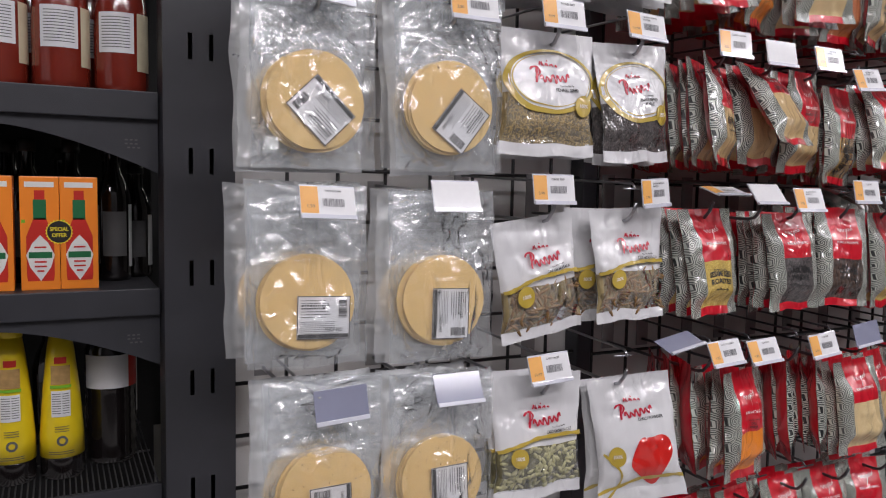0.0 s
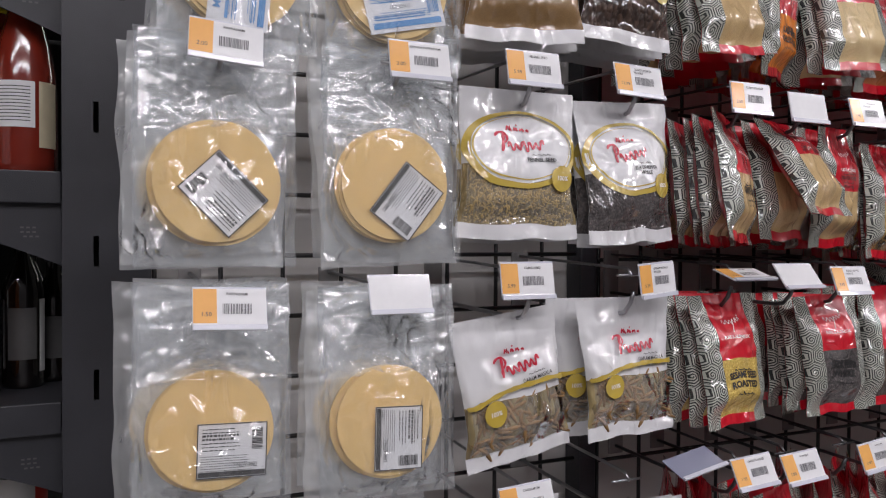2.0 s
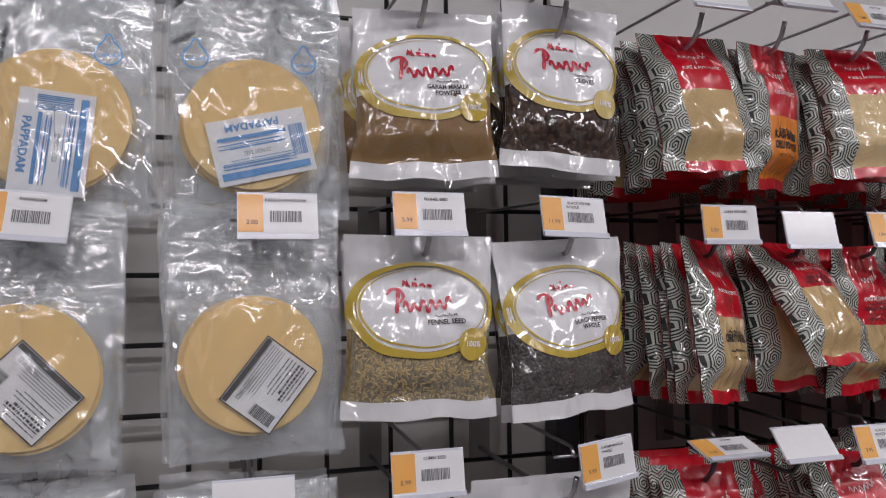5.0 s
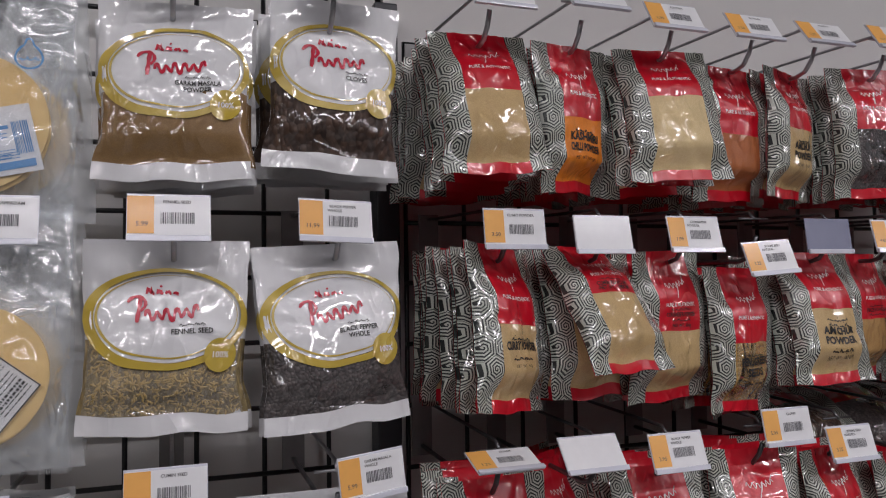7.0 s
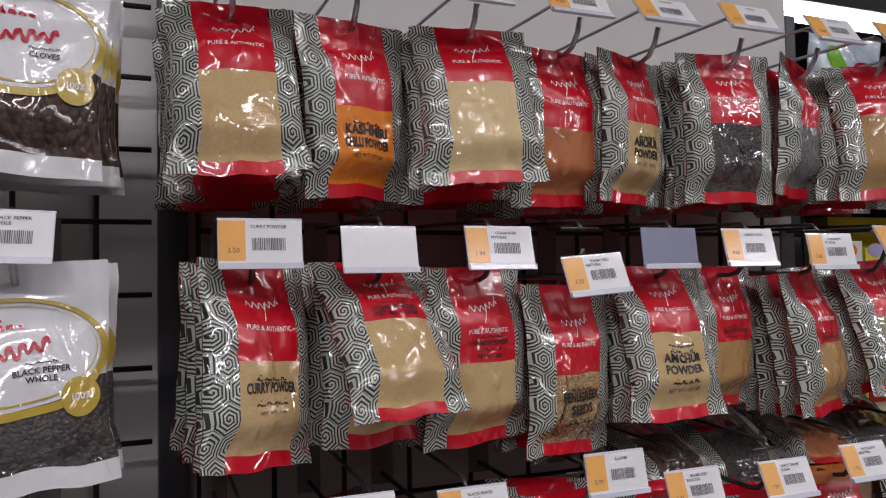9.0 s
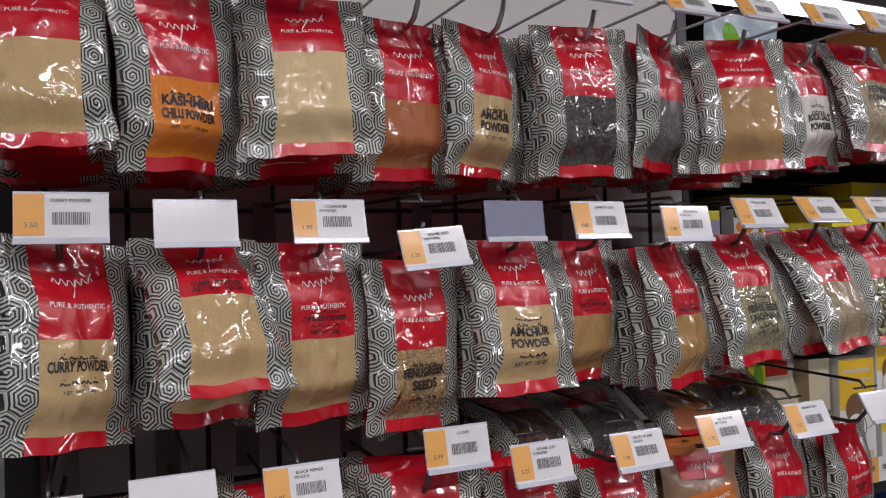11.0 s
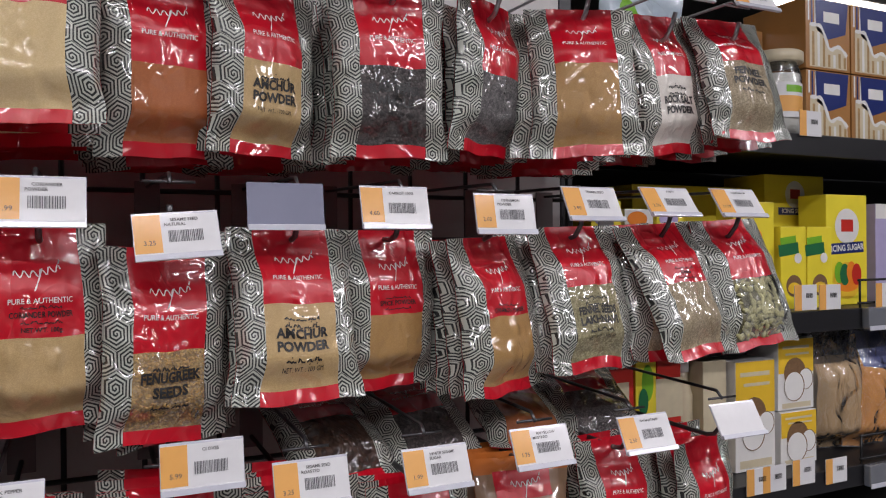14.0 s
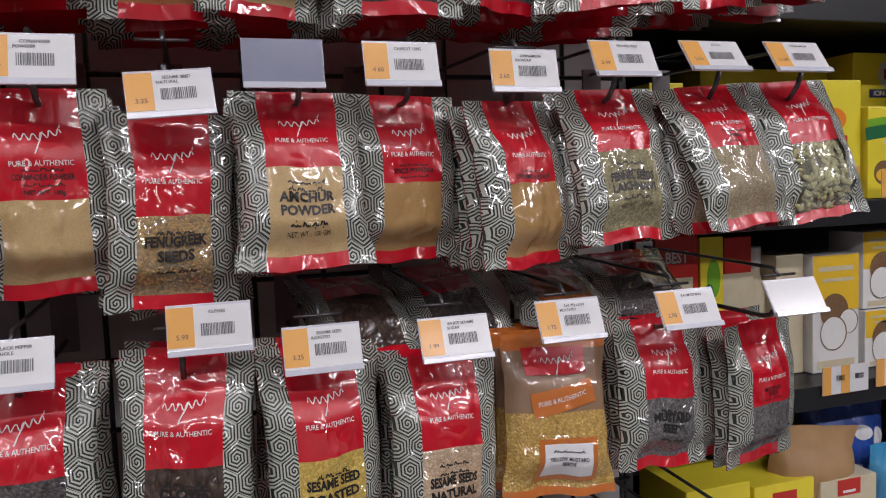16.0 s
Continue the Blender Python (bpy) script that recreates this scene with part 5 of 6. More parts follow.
def ketchup(x, y, turn):
    t = thing("ketchup_bottle", "glass bottle of red tomato sauce with a yellow cap", "bottle", "ketchup bottles", pose(x, y, 1.526, 0, 0, turn))
    part("glass", lathe([(0.030, 0.0), (0.0335, 0.004), (0.0345, 0.012), (0.0345, 0.085), (0.033, 0.115), (0.027, 0.150), (0.018, 0.185), (0.0145, 0.205), (0.0145, 0.218)]), TOMATO, t)
    part("cap", lathe([(0.0165, 0.200), (0.0175, 0.203), (0.0175, 0.232), (0.016, 0.235)], 24), YELLOW, t, "yellow screw cap")
    lab = part("label", wrap_label(0.0350, 0.052, 0.104, -128, -52), PAPER, t)
    part("lettering", label_lines(0.0353, 0.057, 0.099, -120, -60, 11), GREY_INK, lab)
    part("side_label", wrap_label(0.0350, 0.030, 0.105, -45, -5), CREAM, t)


for kx, ky, turn in ((0.108, 0.055, 0), (0.180, 0.052, -4), (0.253, 0.055, -16), (0.036, 0.055, 10), (-0.036, 0.055, 0), (0.145, 0.128, 0), (0.217, 0.128, 5)):
    ketchup(kx, ky, turn)


def carton(name, x0, x1, y0, y1, z0, z1, mat, label, category, group=""):
    t = thing(name, label, category, group, pose((x0 + x1) / 2, y0, z0))
    part("box", box(-(x1 - x0) / 2, (x1 - x0) / 2, 0, y1 - y0, 0, z1 - z0, 0.0015), mat, t)
    return t


def deco(t, vf, mat, dx, dz, name="print", lift=0.0005, turn=0.0, label=""):
    return part(name, flat_mesh(moved(vf, dx, dz, turn), -lift), mat, t, label)


def sauce_box(x0):
    t = carton("sauce_box", x0, x0 + 0.0455, 0.04, 0.085, 1.267, 1.415, ORANGE_BOX, "orange carton with a red sauce bottle picture", "box", "orange sauce boxes")
    body = [(-0.015, 0.012), (0.015, 0.012), (0.016, 0.020), (0.016, 0.070), (0.007, 0.094), (-0.007, 0.094), (-0.016, 0.070), (-0.016, 0.020)]
    deco(t, (body, [tuple(range(8))]), RED_C, 0, 0, "bottle_picture")
    deco(t, rect(-0.0075, 0.0075, 0.092, 0.118), GREEN_C, 0, 0, "neck_picture")
    deco(t, rect(-0.006, 0.006, 0.118, 0.130), RED_C, 0, 0, "cap_picture")
    deco(t, ([(-0.0165, 0.046), (-0.012, 0.030), (0, 0.012), (0.012, 0.030), (0.0165, 0.046), (0.009, 0.062), (0, 0.072), (-0.009, 0.062)], [tuple(range(8))]), WHITE_C, 0, 0, "diamond_label", 0.0008)
    deco(t, rect(-0.0135, 0.0135, 0.042, 0.050), GREEN_C, 0, 0, "brand_bar", 0.0011)
    for dz in (0.055, 0.036, 0.030, 0.024):
        deco(t, rect(-0.007 if dz > 0.025 else -0.004, 0.007 if dz > 0.025 else 0.004, dz, dz + 0.0022), RED_C, 0, 0, "label_line", 0.0011)
    deco(t, rect(-0.021, -0.017, 0.088, 0.092), LIME, 0, 0, "green_mark", 0.0008)
    deco(t, rect(-0.017, 0.017, 0.134, 0.141), WHITE_C, 0, 0, "brand_bar", 0.0008)
    return t


for sx in (0.1285, 0.1745, 0.0755, 0.0290):
    sauce_box(sx)
badge = thing("offer_sticker", "round black and yellow special offer sticker", "sticker", "", pose(0.1735, 0.0385, 1.343))
star = [((0.0165 if i % 2 else 0.0148) * math.cos(i * math.pi / 24), (0.0165 if i % 2 else 0.0148) * math.sin(i * math.pi / 24)) for i in range(48)]
part("edge", flat_mesh((star, [tuple(range(48))]), 0), BOX_YELLOW, badge)
part("disc", flat_mesh(ellipse_ring(0.0142, 0.0142, 0, 1.0, 32), -0.0003), INK, badge)
part("lettering", flat_mesh(moved(words("SPECIAL", 0.022, 0.0052, 0.03), 0, 0.0035), -0.0006), BOX_YELLOW, badge)
part("lettering", flat_mesh(moved(words("OFFER", 0.018, 0.0052, 0.03), 0, -0.0045), -0.0006), BOX_YELLOW, badge)


def dark_bottle(x, y, z, h, r, lab=True):
    t = thing("sauce_bottle", "black glass bottle of dark sauce on the shelf", "bottle", "dark sauce bottles", pose(x, y, z, 0, 0, (x * 900) % 40 - 20))
    part("glass", lathe([(r * 0.9, 0), (r, 0.006), (r, h * 0.60), (r * 0.8, h * 0.70), (r * 0.45, h * 0.80), (r * 0.42, h * 0.93), (r * 0.42, h * 0.94)], 22), SOY, t)
    part("cap", lathe([(r * 0.48, h * 0.91), (r * 0.5, h * 0.92), (r * 0.5, h), (r * 0.46, h)], 20), INK, t)
    if lab:
        part("label", wrap_label(r * 1.015, h * 0.18, h * 0.50, -130, -50), GREY_INK, t)
        part("side_label", wrap_label(r * 1.015, h * 0.1, h * 0.55, -40, -12), PAPER, t)


for bx_, by_, bh in ((0.245, 0.13, 0.20), (0.19, 0.14, 0.20), (0.135, 0.14, 0.20), (0.08, 0.14, 0.20), (0.02, 0.14, 0.2), (0.245, 0.21, 0.19), (0.18, 0.22, 0.19), (0.11, 0.22, 0.2), (0.05, 0.22, 0.2), (0.278, 0.17, 0.17)):
    dark_bottle(bx_, by_, 1.267, bh, 0.024)
for bx_, by_ in ((0.235, 0.24), (0.16, 0.24), (0.09, 0.24), (0.26, 0.30)):
    dark_bottle(bx_, by_, 1.002, 0.2, 0.028)


def yellow_bottle(x, y):
    t = thing("seasoning_bottle", "tapered yellow seasoning bottle with a black base", "bottle", "yellow seasoning bottles", pose(x, y, 1.002))
    part("base", lathe([(0.026, 0), (0.028, 0.004), (0.028, 0.028), (0.0275, 0.032)], 24), SOY, t, "black base")
    part("sleeve", lathe([(0.0283, 0.031), (0.0278, 0.06), (0.0235, 0.12), (0.0175, 0.175), (0.0135, 0.200)], 24), YELLOW, t, "yellow shrink sleeve")
    part("cap", lathe([(0.0145, 0.198), (0.015, 0.2), (0.015, 0.225), (0.014, 0.227)], 20), YELLOW, t)
    lab = part("label", wrap_label(0.0268, 0.088, 0.124, -118, -66), PAPER, t)
    part("lettering", label_lines(0.0272, 0.091, 0.121, -115, -92, 9), GREY_INK, lab)
    part("lettering", label_lines(0.0272, 0.091, 0.121, -88, -70, 9), GREY_INK, lab)
    part("brown_picture", wrap_label(0.0236, 0.132, 0.158, -122, -62), HUSK_PRINT, t)
    part("green_band", wrap_label(0.0246, 0.127, 0.131, -124, -60), LIME, t)
    part("red_mark", wrap_label(0.0202, 0.160, 0.169, -114, -70), RED_C, t)
    part("lettering", label_lines(0.0286, 0.066, 0.076, -108, -72, 3), GREY_INK, t)
    part("lettering", label_lines(0.0289, 0.035, 0.041, -125, -60, 2), GREY_INK, t)
    part("ring_mark", flat_mesh(ellipse_ring(0.007, 0.007, 0.55, 1.0, 24), 0), GREY_INK, t, "", pose(0, -0.0285, 0.055, -6))


yellow_bottle(0.112, 0.085)
yellow_bottle(0.172, 0.085)
yellow_bottle(0.052, 0.085)
soy = thing("soy_jug", "tall black ribbed sauce bottle with a white label", "bottle", "", pose(0.237, 0.125, 1.002))
part("glass", lathe([(0.030, 0), (0.034, 0.005)] + [(0.0345 - 0.0012 * (i % 2), 0.012 + 0.008 * i) for i in range(13)] + [(0.034, 0.115), (0.034, 0.165), (0.026, 0.185), (0.015, 0.20), (0.015, 0.225)], 26), SOY, soy)
part("label", wrap_label(0.0350, 0.112, 0.160, -160, -50), PAPER, soy)
part("red_label", wrap_label(0.0351, 0.112, 0.160, -50, -5), RED_C, soy)


# shelf tickets
def ticket(x, z, y=-0.0045):
    t = thing("shelf_ticket", "white and orange price ticket on a shelf edge", "price tag", "shelf tickets", pose(x, y, z))
    part("card", box(-0.026, 0.026, 0, 0.0012, -0.042, 0.0, 0.0004), PAPER, t)
    part("price_field", box(-0.026, -0.010, -0.0005, -0.0001, -0.042, 0.0), ORANGE, t)
    tagged(part("barcode", flat_mesh(moved(barcode(0.016, 0.008, int(x * 777)), 0.008, -0.018), -0.0006), INK, t), kind="stuff")


for tx, tz in ((2.375, 1.810), (2.36, 1.522), (2.418, 1.521), (2.56, 1.52), (2.25, 1.234), (2.285, 1.234), (2.352, 1.236), (2.43, 1.228), (2.62, 1.81), (2.62, 1.23), (2.02, 1.522), (2.12, 1.522)):
    ticket(tx, tz)

# brown sugar boxes on the upper shelf
for bx_ in (2.432, 2.550, 2.668):
    for bz_ in (1.771, 1.899):
        t = carton("sugar_box", bx_, bx_ + 0.114, 0.05, 0.19, bz_, bz_ + 0.126, BROWN_BOX, "brown carton of sugar sticks with a blue shield", "box", "brown sugar boxes")
        deco(t, ([(-0.03, 0.07), (0.0, 0.055), (0.045, 0.068), (0.052, 0.124), (-0.035, 0.124)], [(0, 1, 2, 3, 4)]), NAVY, 0, 0, "blue_shield")
        for k in range(3):
            deco(t, rect(-0.052 + 0.008 * k, -0.048 + 0.008 * k, 0.085 - 0.004 * k, 0.124), NAVY if k % 2 else WHITE_C, 0, 0, "stripe")
        deco(t, rect(-0.013, 0.028, 0.085, 0.104), WHITE_C, 0, 0, "brand_bar", 0.0009)
        arch = [(-0.048 + 0.0048 * i, 0.078 - 0.050 * smooth01(0.25, 0.62, i / 20) + 0.016 * math.sin(max(0.0, i / 20 - 0.5) * 6.2)) for i in range(21)]
        deco(t, (arch + [(0.048, 0.004), (-0.048, 0.004)], [tuple(range(23))]), CREAM, 0, 0, "picture")
        for k in range(7):
            x_ = -0.042 + 0.0135 * k
            deco(t, rect(x_, x_ + 0.006, 0.006, max(0.016, arch[min(20, max(0, int((x_ + 0.051) / 0.0048)))][1] - 0.012)), (HUSK_PRINT, WHITE_C, SUGAR)[k % 3], 0, 0, "sugar_stick", 0.0007, 0.0)
        deco(t, ribbon(arch, 0.008), WHITE_C, 0, 0, "picture_edge", 0.0009)
big = carton("brown_carton", 2.335, 2.428, 0.14, 0.30, 1.86, 1.985, BROWN_BOX, "plain brown carton lying on a stack", "box")
deco(big, rect(-0.03, 0.04, 0.01, 0.03), WHITE_C, 0, 0, "label")
under = carton("brown_carton", 2.335, 2.428, 0.14, 0.30, 1.771, 1.858, BROWN_BOX, "plain brown carton at the foot of a stack", "box")
jar = thing("glass_jar", "clear glass jar with a pale yellow lid", "jar", "", pose(2.385, 0.075, 1.771))
part("lid", lathe([(0.043, 0.132), (0.046, 0.134), (0.046, 0.150), (0.043, 0.152)], 28), CREAM, jar, "pale yellow lid")
glass = part("glass", lathe([(0.036, 0), (0.042, 0.004), (0.043, 0.012), (0.043, 0.110), (0.038, 0.125), (0.038, 0.132)], 28), GLASS, jar)
part("contents", lathe([(0.034, 0.004), (0.040, 0.008), (0.040, 0.112), (0.02, 0.116)], 24), WHITE_C, jar)
lab = part("label", wrap_label(0.0434, 0.035, 0.095, -135, -45), PAPER, jar)
part("label_band", wrap_label(0.0437, 0.045, 0.072, -130, -50), ORANGE, jar)
part("label_band", wrap_label(0.0437, 0.078, 0.090, -115, -65), LIME, jar)


def pillow(name, x, y, z, rx, ry, rz, w, h, depth, mat, label, spots=()):
    q = Pouch(w, h, depth, seed(), fill=0.3, rough=0.004, bottom=0.97, top=0.04)
    t = thing(name, label, "food packet", "", pose(x, y, z, rx, ry, rz))
    part("front", q.sheet(-0.5, 0.5, 0, 1, 18, 20), mat, t)
    part("back", q.sheet(-0.5, 0.5, 0, 1, 12, 14, 0, True), mat, t)
    for u, v, a, b, m in spots:
        part("print", q.lay(ellipse_ring(a, b, 0, 1.0, 24), u, v, 0.0012), m, t)
    return t


pillow("vegetable_bag", 2.115, 0.10, 2.005, 6, 0, 0, 0.17, 0.234, 0.03, ICE_BAG, "pale blue clear bag with green and red prints", ((-0.22, 0.2, 0.018, 0.03, LIME), (0.15, 0.25, 0.03, 0.014, CRIMSON), (-0.4, 0.35, 0.014, 0.02, LIME), (0.2, 0.6, 0.04, 0.03, WHITE_FILM)))

# middle shelf: yellow boxes
def sauce_mark(t, dz, s=1.0):
    deco(t, rect(-0.013 * s, 0.013 * s, dz - 0.008 * s, dz + 0.010 * s), RED_C, 0, 0, "red_mark", 0.0009)
    deco(t, ellipse_ring(0.026 * s, 0.026 * s, 0, 1.0, 32), WHITE_C, 0, dz, "round_mark", 0.0006)


t = carton("soup_packet", 2.268, 2.362, 0.06, 0.10, 1.477, 1.662, BOX_YELLOW, "yellow soup packet with an orange and red picture", "food packet")
deco(t, ellipse_ring(0.026, 0.018, 0, 1.0, 30), ORANGE_BOX, -0.008, 0.125, "picture")
deco(t, rect(-0.03, 0.02, 0.06, 0.10), RED_C, 0, 0, "picture")
deco(t, rect(-0.045, 0.045, 0.025, 0.052), ORANGE, 0, 0, "band", 0.0009)
deco(t, rect(-0.045, 0.045, 0.002, 0.026), WHITE_C, 0, 0, "band", 0.0009)
for bx_ in (2.366, 2.431):
    t = carton("seasoning_box", bx_, bx_ + 0.062, 0.05, 0.09, 1.477, 1.620, BOX_YELLOW, "bright yellow seasoning box with green marks", "box", "yellow seasoning boxes")
    deco(t, rect(-0.024, 0.024, 0.094, 0.114), GREEN_C, 0, 0, "green_mark", 0.0006, 0.12)
    deco(t, rect(-0.018, 0.020, 0.114, 0.126), LIME, 0, 0, "green_mark", 0.0006, 0.12)
    deco(t, ellipse_ring(0.009, 0.009, 0, 1.0, 20), WHITE_C, 0.01, 0.088, "white_spot", 0.0009)
    deco(t, ellipse_ring(0.019, 0.019, 0, 1.0, 28), HUSK, 0, 0.04, "picture")
    deco(t, ellipse_ring(0.015, 0.010, 0, 1.0, 28), GOLD_YELLOW, 0, 0.036, "picture", 0.0009)
t = carton("soup_box", 2.505, 2.615, 0.07, 0.13, 1.477, 1.680, BOX_YELLOW, "large yellow box with a round red mark", "box")
sauce_mark(t, 0.145, 1.25)
deco(t, rect(-0.05, 0.05, 0.095, 0.115), NAVY, 0, 0, "name_band", 0.0006, 0.05)
deco(t, words("ICING SUGAR", 0.088, 0.012, 0.03), WHITE_C, 0, 0.105, "lettering", 0.0012, 0.05)
for k_, (cx_, m_) in enumerate(((-0.022, LIME), (-0.008, GREEN_C), (0.010, ORANGE_BOX), (0.024, RED_C))):
    deco(t, ellipse_ring(0.013, 0.020, 0, 1.0, 20), m_, cx_, 0.060 - 0.004 * (k_ % 2), "picture", 0.0010 + 0.0002 * k_)
deco(t, ellipse_ring(0.038, 0.034, 0, 1.0, 30), GOLD_YELLOW, 0, 0.045, "picture", 0.0006)
deco(t, ellipse_ring(0.030, 0.012, 0, 1.0, 30), ORANGE_BOX, 0.0, 0.036, "picture", 0.0009)
t = carton("soup_box", 2.44, 2.60, 0.15, 0.25, 1.58, 1.722, BOX_YELLOW, "large yellow box stacked behind others", "box")
sauce_mark(t, 0.105, 1.0)
deco(t, rect(-0.045, 0.045, 0.066, 0.080), NAVY, 0, 0, "name_band", 0.0010)
deco(t, words("ICING SUGAR", 0.075, 0.009, 0.03), WHITE_C, 0, 0.073, "lettering", 0.0014)
t = carton("soup_box", 2.44, 2.60, 0.15, 0.25, 1.477, 1.578, BOX_YELLOW, "large yellow box at the foot of a stack", "box")
t = carton("soup_box", 2.17, 2.435, 0.20, 0.32, 1.477, 1.700, BOX_YELLOW, "wide yellow box at the back of the shelf", "box")
t = carton("white_box", 2.64, 2.76, 0.07, 0.15, 1.477, 1.665, LILAC, "lilac box beside the yellow soup box", "box")
deco(t, rect(-0.06, 0.06, 0.16, 0.188), WHITE_C, 0, 0, "white_top")
for i in range(3):
    t = carton("snack_packet", 2.00 + 0.065 * i, 2.058 + 0.065 * i, 0.09, 0.14, 1.477, 1.66 - 0.012 * i, (BOX_YELLOW, WHITE_C, BOX_YELLOW)[i], "yellow and white snack packet on the shelf", "food packet", "snack packets")
    deco(t, ellipse_ring(0.018, 0.03, 0, 1.0, 26), (NAVY, BOX_YELLOW, HUSK)[i], 0.004, 0.10, "picture")
    deco(t, ellipse_ring(0.02, 0.012, 0, 1.0, 26), (LILAC, ORANGE_BOX, LILAC)[i], -0.004, 0.155, "picture", 0.0007)

# lower shelf: coconut cartons, red boxes, sugar bags
def coconut_carton(x0, x1, z0, z1, y0=0.06):
    w, h = x1 - x0, z1 - z0
    t = carton("coconut_carton", x0, x1, y0, y0 + 0.07, z0, z1, WHITE_C, "white and golden carton with a coconut picture", "box", "coconut cartons")
    deco(t, rect(-w / 2 + 0.001, w / 2 - 0.001, h * 0.52, h - 0.001), GOLD_YELLOW, 0, 0, "golden_top")
    deco(t, rect(-w * 0.38, w * 0.36, h * 0.86, h * 0.90), CREAM, 0, 0, "name_line", 0.0008)
    deco(t, rect(-w * 0.30, w * 0.36, h * 0.77, h * 0.80), CREAM, 0, 0, "name_line", 0.0008)
    r = w * 0.30
    deco(t, ellipse_ring(r, r, 0, 1.0, 30), HUSK, -w * 0.04, h * 0.52, "coconut", 0.0008)
    for cx, cz, k, up in ((w * 0.27, h * 0.42, 0.72, 0.0009), (-w * 0.06, h * 0.33, 1.0, 0.0012)):
        deco(t, ellipse_ring(r * k * 0.95, r * k, 0, 1.0, 30), HUSK, cx, cz, "coconut_half", up)
        deco(t, ellipse_ring(r * k * 0.89, r * k * 0.94, 0, 1.0, 30), FLESH, cx - 0.001, cz, "coconut_flesh", up + 0.0002)
    deco(t, rect(-w * 0.40, w * 0.40, h * 0.03, h * 0.10), CREAM, 0, 0, "foot_line", 0.0008)
    return t


coconut_carton(2.268, 2.360, 1.206, 1.392)
coconut_carton(2.368, 2.456, 1.206, 1.298, 0.055)
coconut_carton(2.368, 2.456, 1.300, 1.424, 0.06)
t = carton("plain_carton", 2.212, 2.264, 0.075, 0.15, 1.206, 1.395, CREAM, "plain greyish carton side beside the coconut cartons", "box")
for i, (bx_, mm) in enumerate(((2.005, RED_C), (2.128, RED_C))):
    t = carton("spice_box", bx_, bx_ + (0.075 if i == 0 else 0.05), 0.09, 0.15, 1.206, 1.437 - 0.01 * i, mm, "red box with a cream panel", "box", "red spice boxes")
    deco(t, rect(-0.028, 0.028, 0.10, 0.165), CREAM, 0, 0, "cream_panel")
    if i == 0:
        deco(t, words("BEST", 0.04, 0.018, 0.03), WHITE_C, 0, 0.195, "lettering")
    deco(t, ellipse_ring(0.018, 0.014, 0, 1.0, 24), HUSK, 0, 0.05, "picture", 0.0008)
t = carton("lime_box", 2.084, 2.126, 0.09, 0.15, 1.206, 1.43, BOX_YELLOW, "yellow box with green leaf prints", "box")
deco(t, ellipse_ring(0.012, 0.03, 0, 1.0, 24), LIME, 0.003, 0.16, "leaf")
deco(t, ellipse_ring(0.010, 0.022, 0, 1.0, 24), GREEN_C, -0.006, 0.13, "leaf", 0.0008)
deco(t, ellipse_ring(0.014, 0.012, 0, 1.0, 24), ORANGE_BOX, 0.0, 0.07, "picture", 0.0008)
for i in range(2):
    d = thing("small_bottle", "small pale bottle with a white cap", "bottle", "pale bottles", pose(2.195 + 0.0 * i, 0.11 + 0.06 * i, 1.206))
    part("body", lathe([(0.018, 0), (0.02, 0.004), (0.02, 0.13), (0.012, 0.16), (0.012, 0.175)], 20), CREAM, d)
    part("cap", lathe([(0.014, 0.17), (0.014, 0.2), (0.013, 0.202)], 20), WHITE_C, d)
def sugar_bag(x, y, z, rx, ry, w, h, mat, label, top_mat=None):
    """Clear bag filled to three quarters, gathered and empty at the top."""
    q = Pouch(w, h, 0.045, seed(), fill=0.34, rough=0.004, bottom=0.97, top=0.10)
    t = thing("sugar_bag", label, "food packet", "bags of sugar", pose(x, y, z, rx, ry, 0))
    part("contents", q.sheet(-0.46, 0.46, 0.30, 0.99, 20, 22), mat, t)
    part("contents_back", q.sheet(-0.46, 0.46, 0.30, 0.99, 10, 12, 0, True), mat, t)
    for back in (False, True):
        part("clear_film", q.sheet(-0.5, 0.5, 0, 1, 26, 34, 0.0016, back), FILM, t).visible_shadow = False
    if top_mat:
        part("printed_top", q.sheet(-0.44, 0.44, 0.10, 0.36, 16, 8, 0.0008), top_mat, t, "dark blue printed top")


sugar_bag(2.525, 0.085, 1.45, 4, -4, 0.125, 0.244, SUGAR, "clear plastic bag of brown sugar on the shelf")
sugar_bag(2.635, 0.070, 1.45, 4, 3, 0.135, 0.244, ORANGE_SUGAR, "clear bag of orange grain with a dark blue top", NAVY)


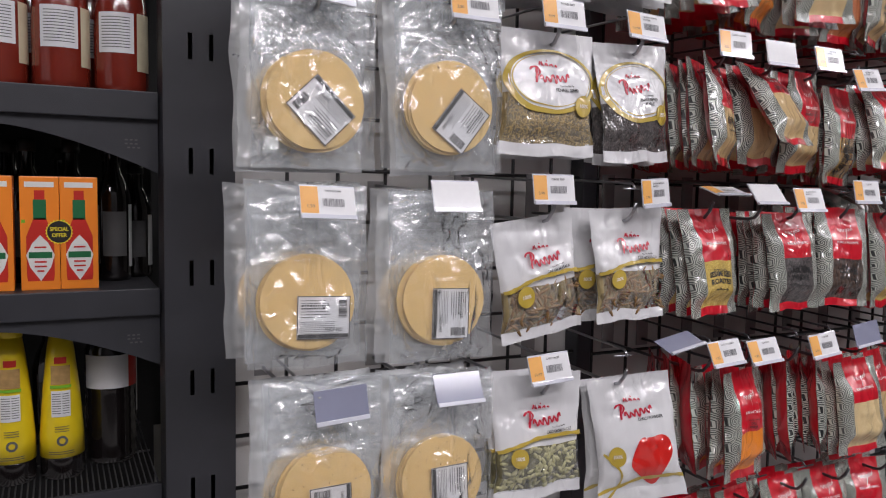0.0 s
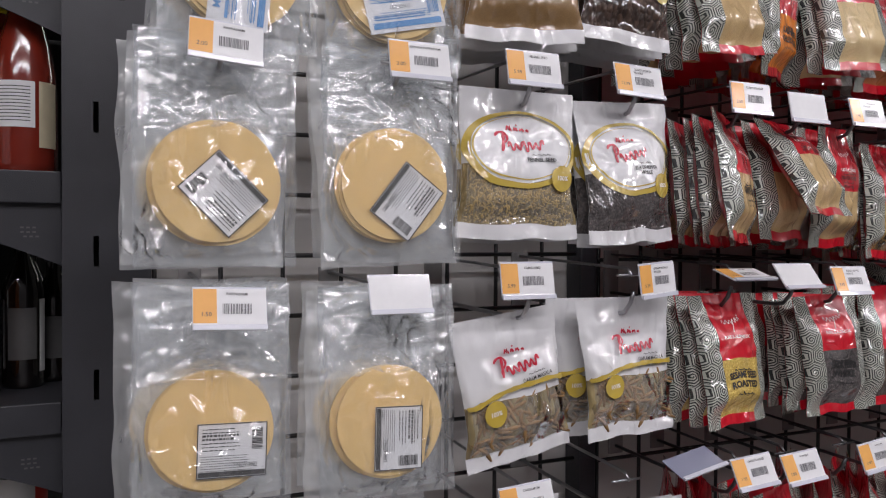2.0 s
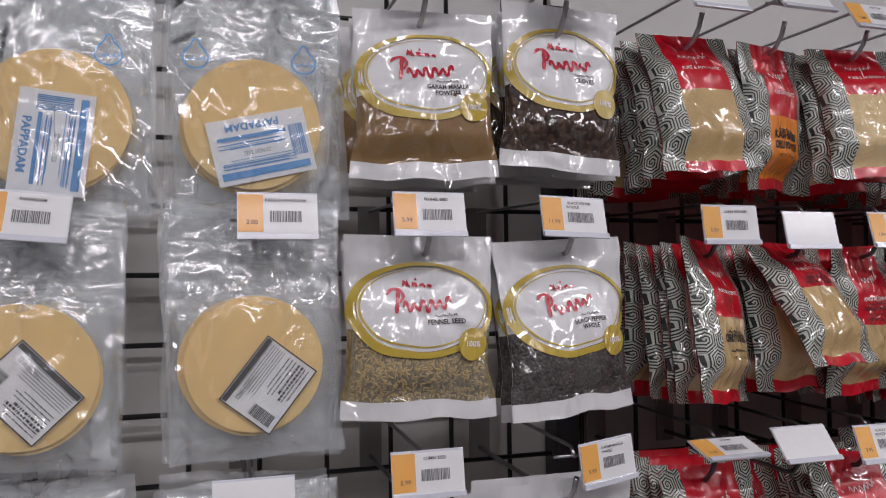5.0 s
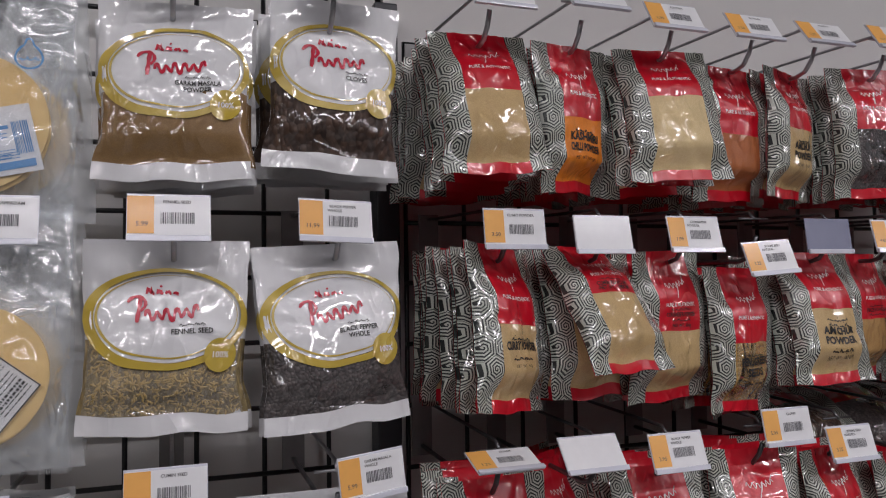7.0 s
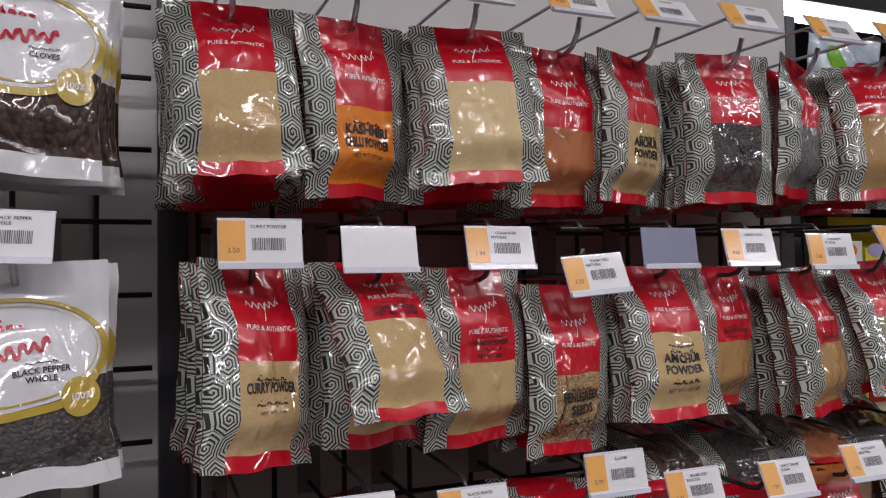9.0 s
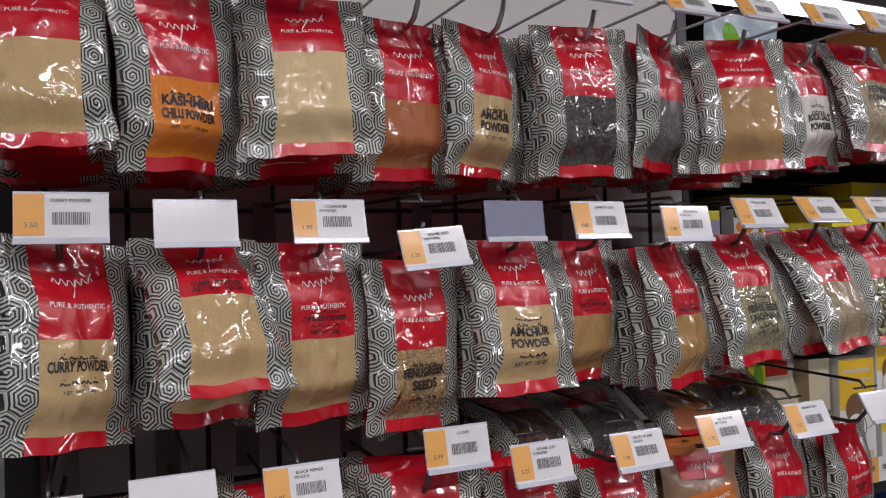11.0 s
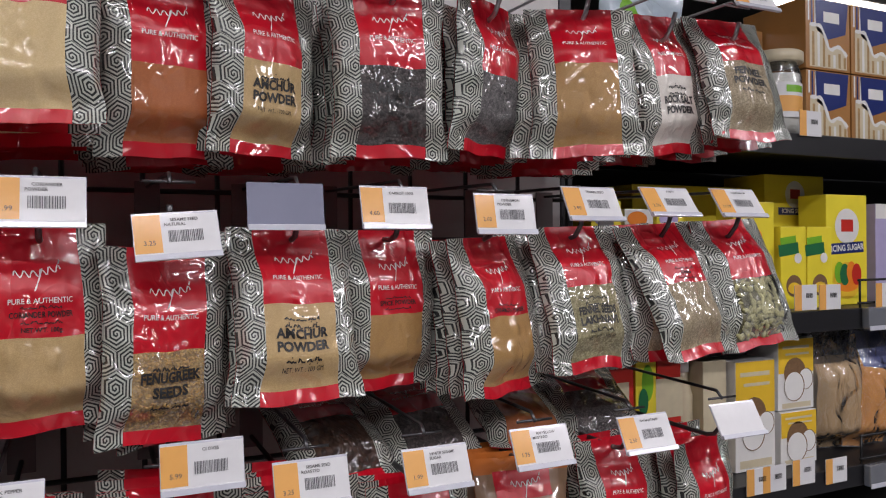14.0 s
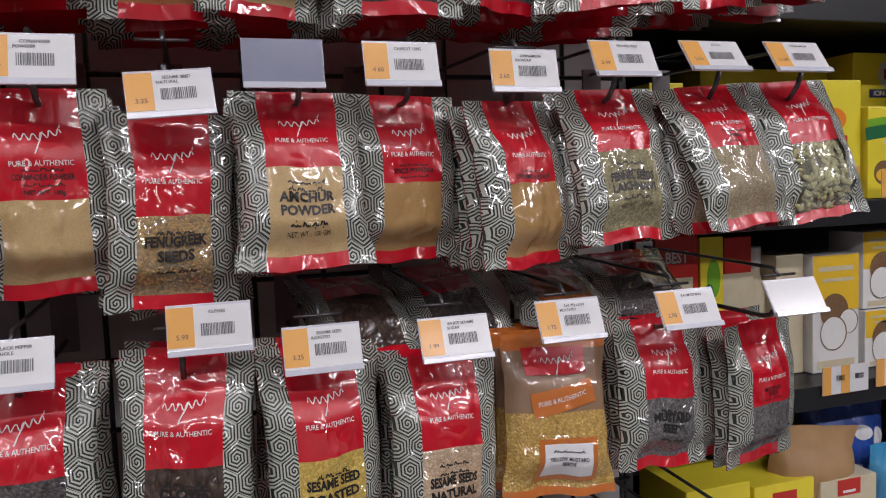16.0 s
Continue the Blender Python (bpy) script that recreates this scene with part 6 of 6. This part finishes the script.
def shelf_rail(x0, x1, z):
    """Grey plastic ticket rail on a shelf's edge with a low black wire fence above it."""
    r = thing("ticket_rail", "grey plastic ticket rail clipped to a shelf edge", "shelf rail", "ticket rails")
    part("rail", box(x0, x1, -0.016, -0.002, z - 0.034, z + 0.003, 0.003), RAIL_GREY, r)
    part("rail_lip", box(x0, x1, -0.0185, -0.0165, z - 0.036, z - 0.028, 0.0008), HOLDER, r)
    f = thing("wire_fence", "low black wire fence along a shelf edge", "shelf fence", "shelf fences")
    for zz in (z + 0.010, z + 0.050):
        part("wire", tube([(x0, 0.004, zz), (x1, 0.004, zz)], 0.0022, 6), BLACK_WIRE, f)
    x = x0 + 0.004
    while x < x1:
        part("post", tube([(x, 0.004, z), (x, 0.004, z + 0.050)], 0.0022, 6), BLACK_WIRE, f)
        x += 0.085


shelf_rail(2.50, 3.40, 1.476)
shelf_rail(2.50, 3.40, 1.205)
# bottom shelf in view
pillow("blue_bag", 2.36, 0.09, 1.155, 8, 0, 0, 0.17, 0.224, 0.04, BLUE_BAG, "dark blue patterned plastic bag", ((-0.2, 0.3, 0.02, 0.012, WHITE_FILM), (0.1, 0.25, 0.02, 0.01, WHITE_FILM), (0.3, 0.32, 0.015, 0.02, WHITE_FILM), (-0.05, 0.5, 0.025, 0.01, WHITE_FILM)))
pillow("sky_bag", 2.41, 0.03, 1.09, 8, 0, 0, 0.12, 0.16, 0.03, SKY_BAG, "sky blue plastic bag")
pillow("kraft_bag", 2.25, 0.03, 1.135, 10, 8, 0, 0.16, 0.20, 0.04, KRAFT, "crumpled brown paper bag")
for i, (bx_, by_, bz_, mm) in enumerate(((1.99, -0.0, 0.932, BOX_YELLOW), (2.105, -0.0, 0.932, BOX_YELLOW), (2.225, 0.0, 0.932, CREAM))):
    t = carton("stock_box", bx_, bx_ + 0.108, by_, by_ + 0.12, bz_, bz_ + 0.150 - 0.012 * i, mm, "yellow stock cube box with a red mark", "box", "stock boxes")
    deco(t, rect(-0.022, 0.022, 0.10, 0.125), RED_C, 0, 0, "red_mark")
    deco(t, rect(-0.012, 0.012, 0.104, 0.108), WHITE_C, 0, 0, "mark_line", 0.0008)
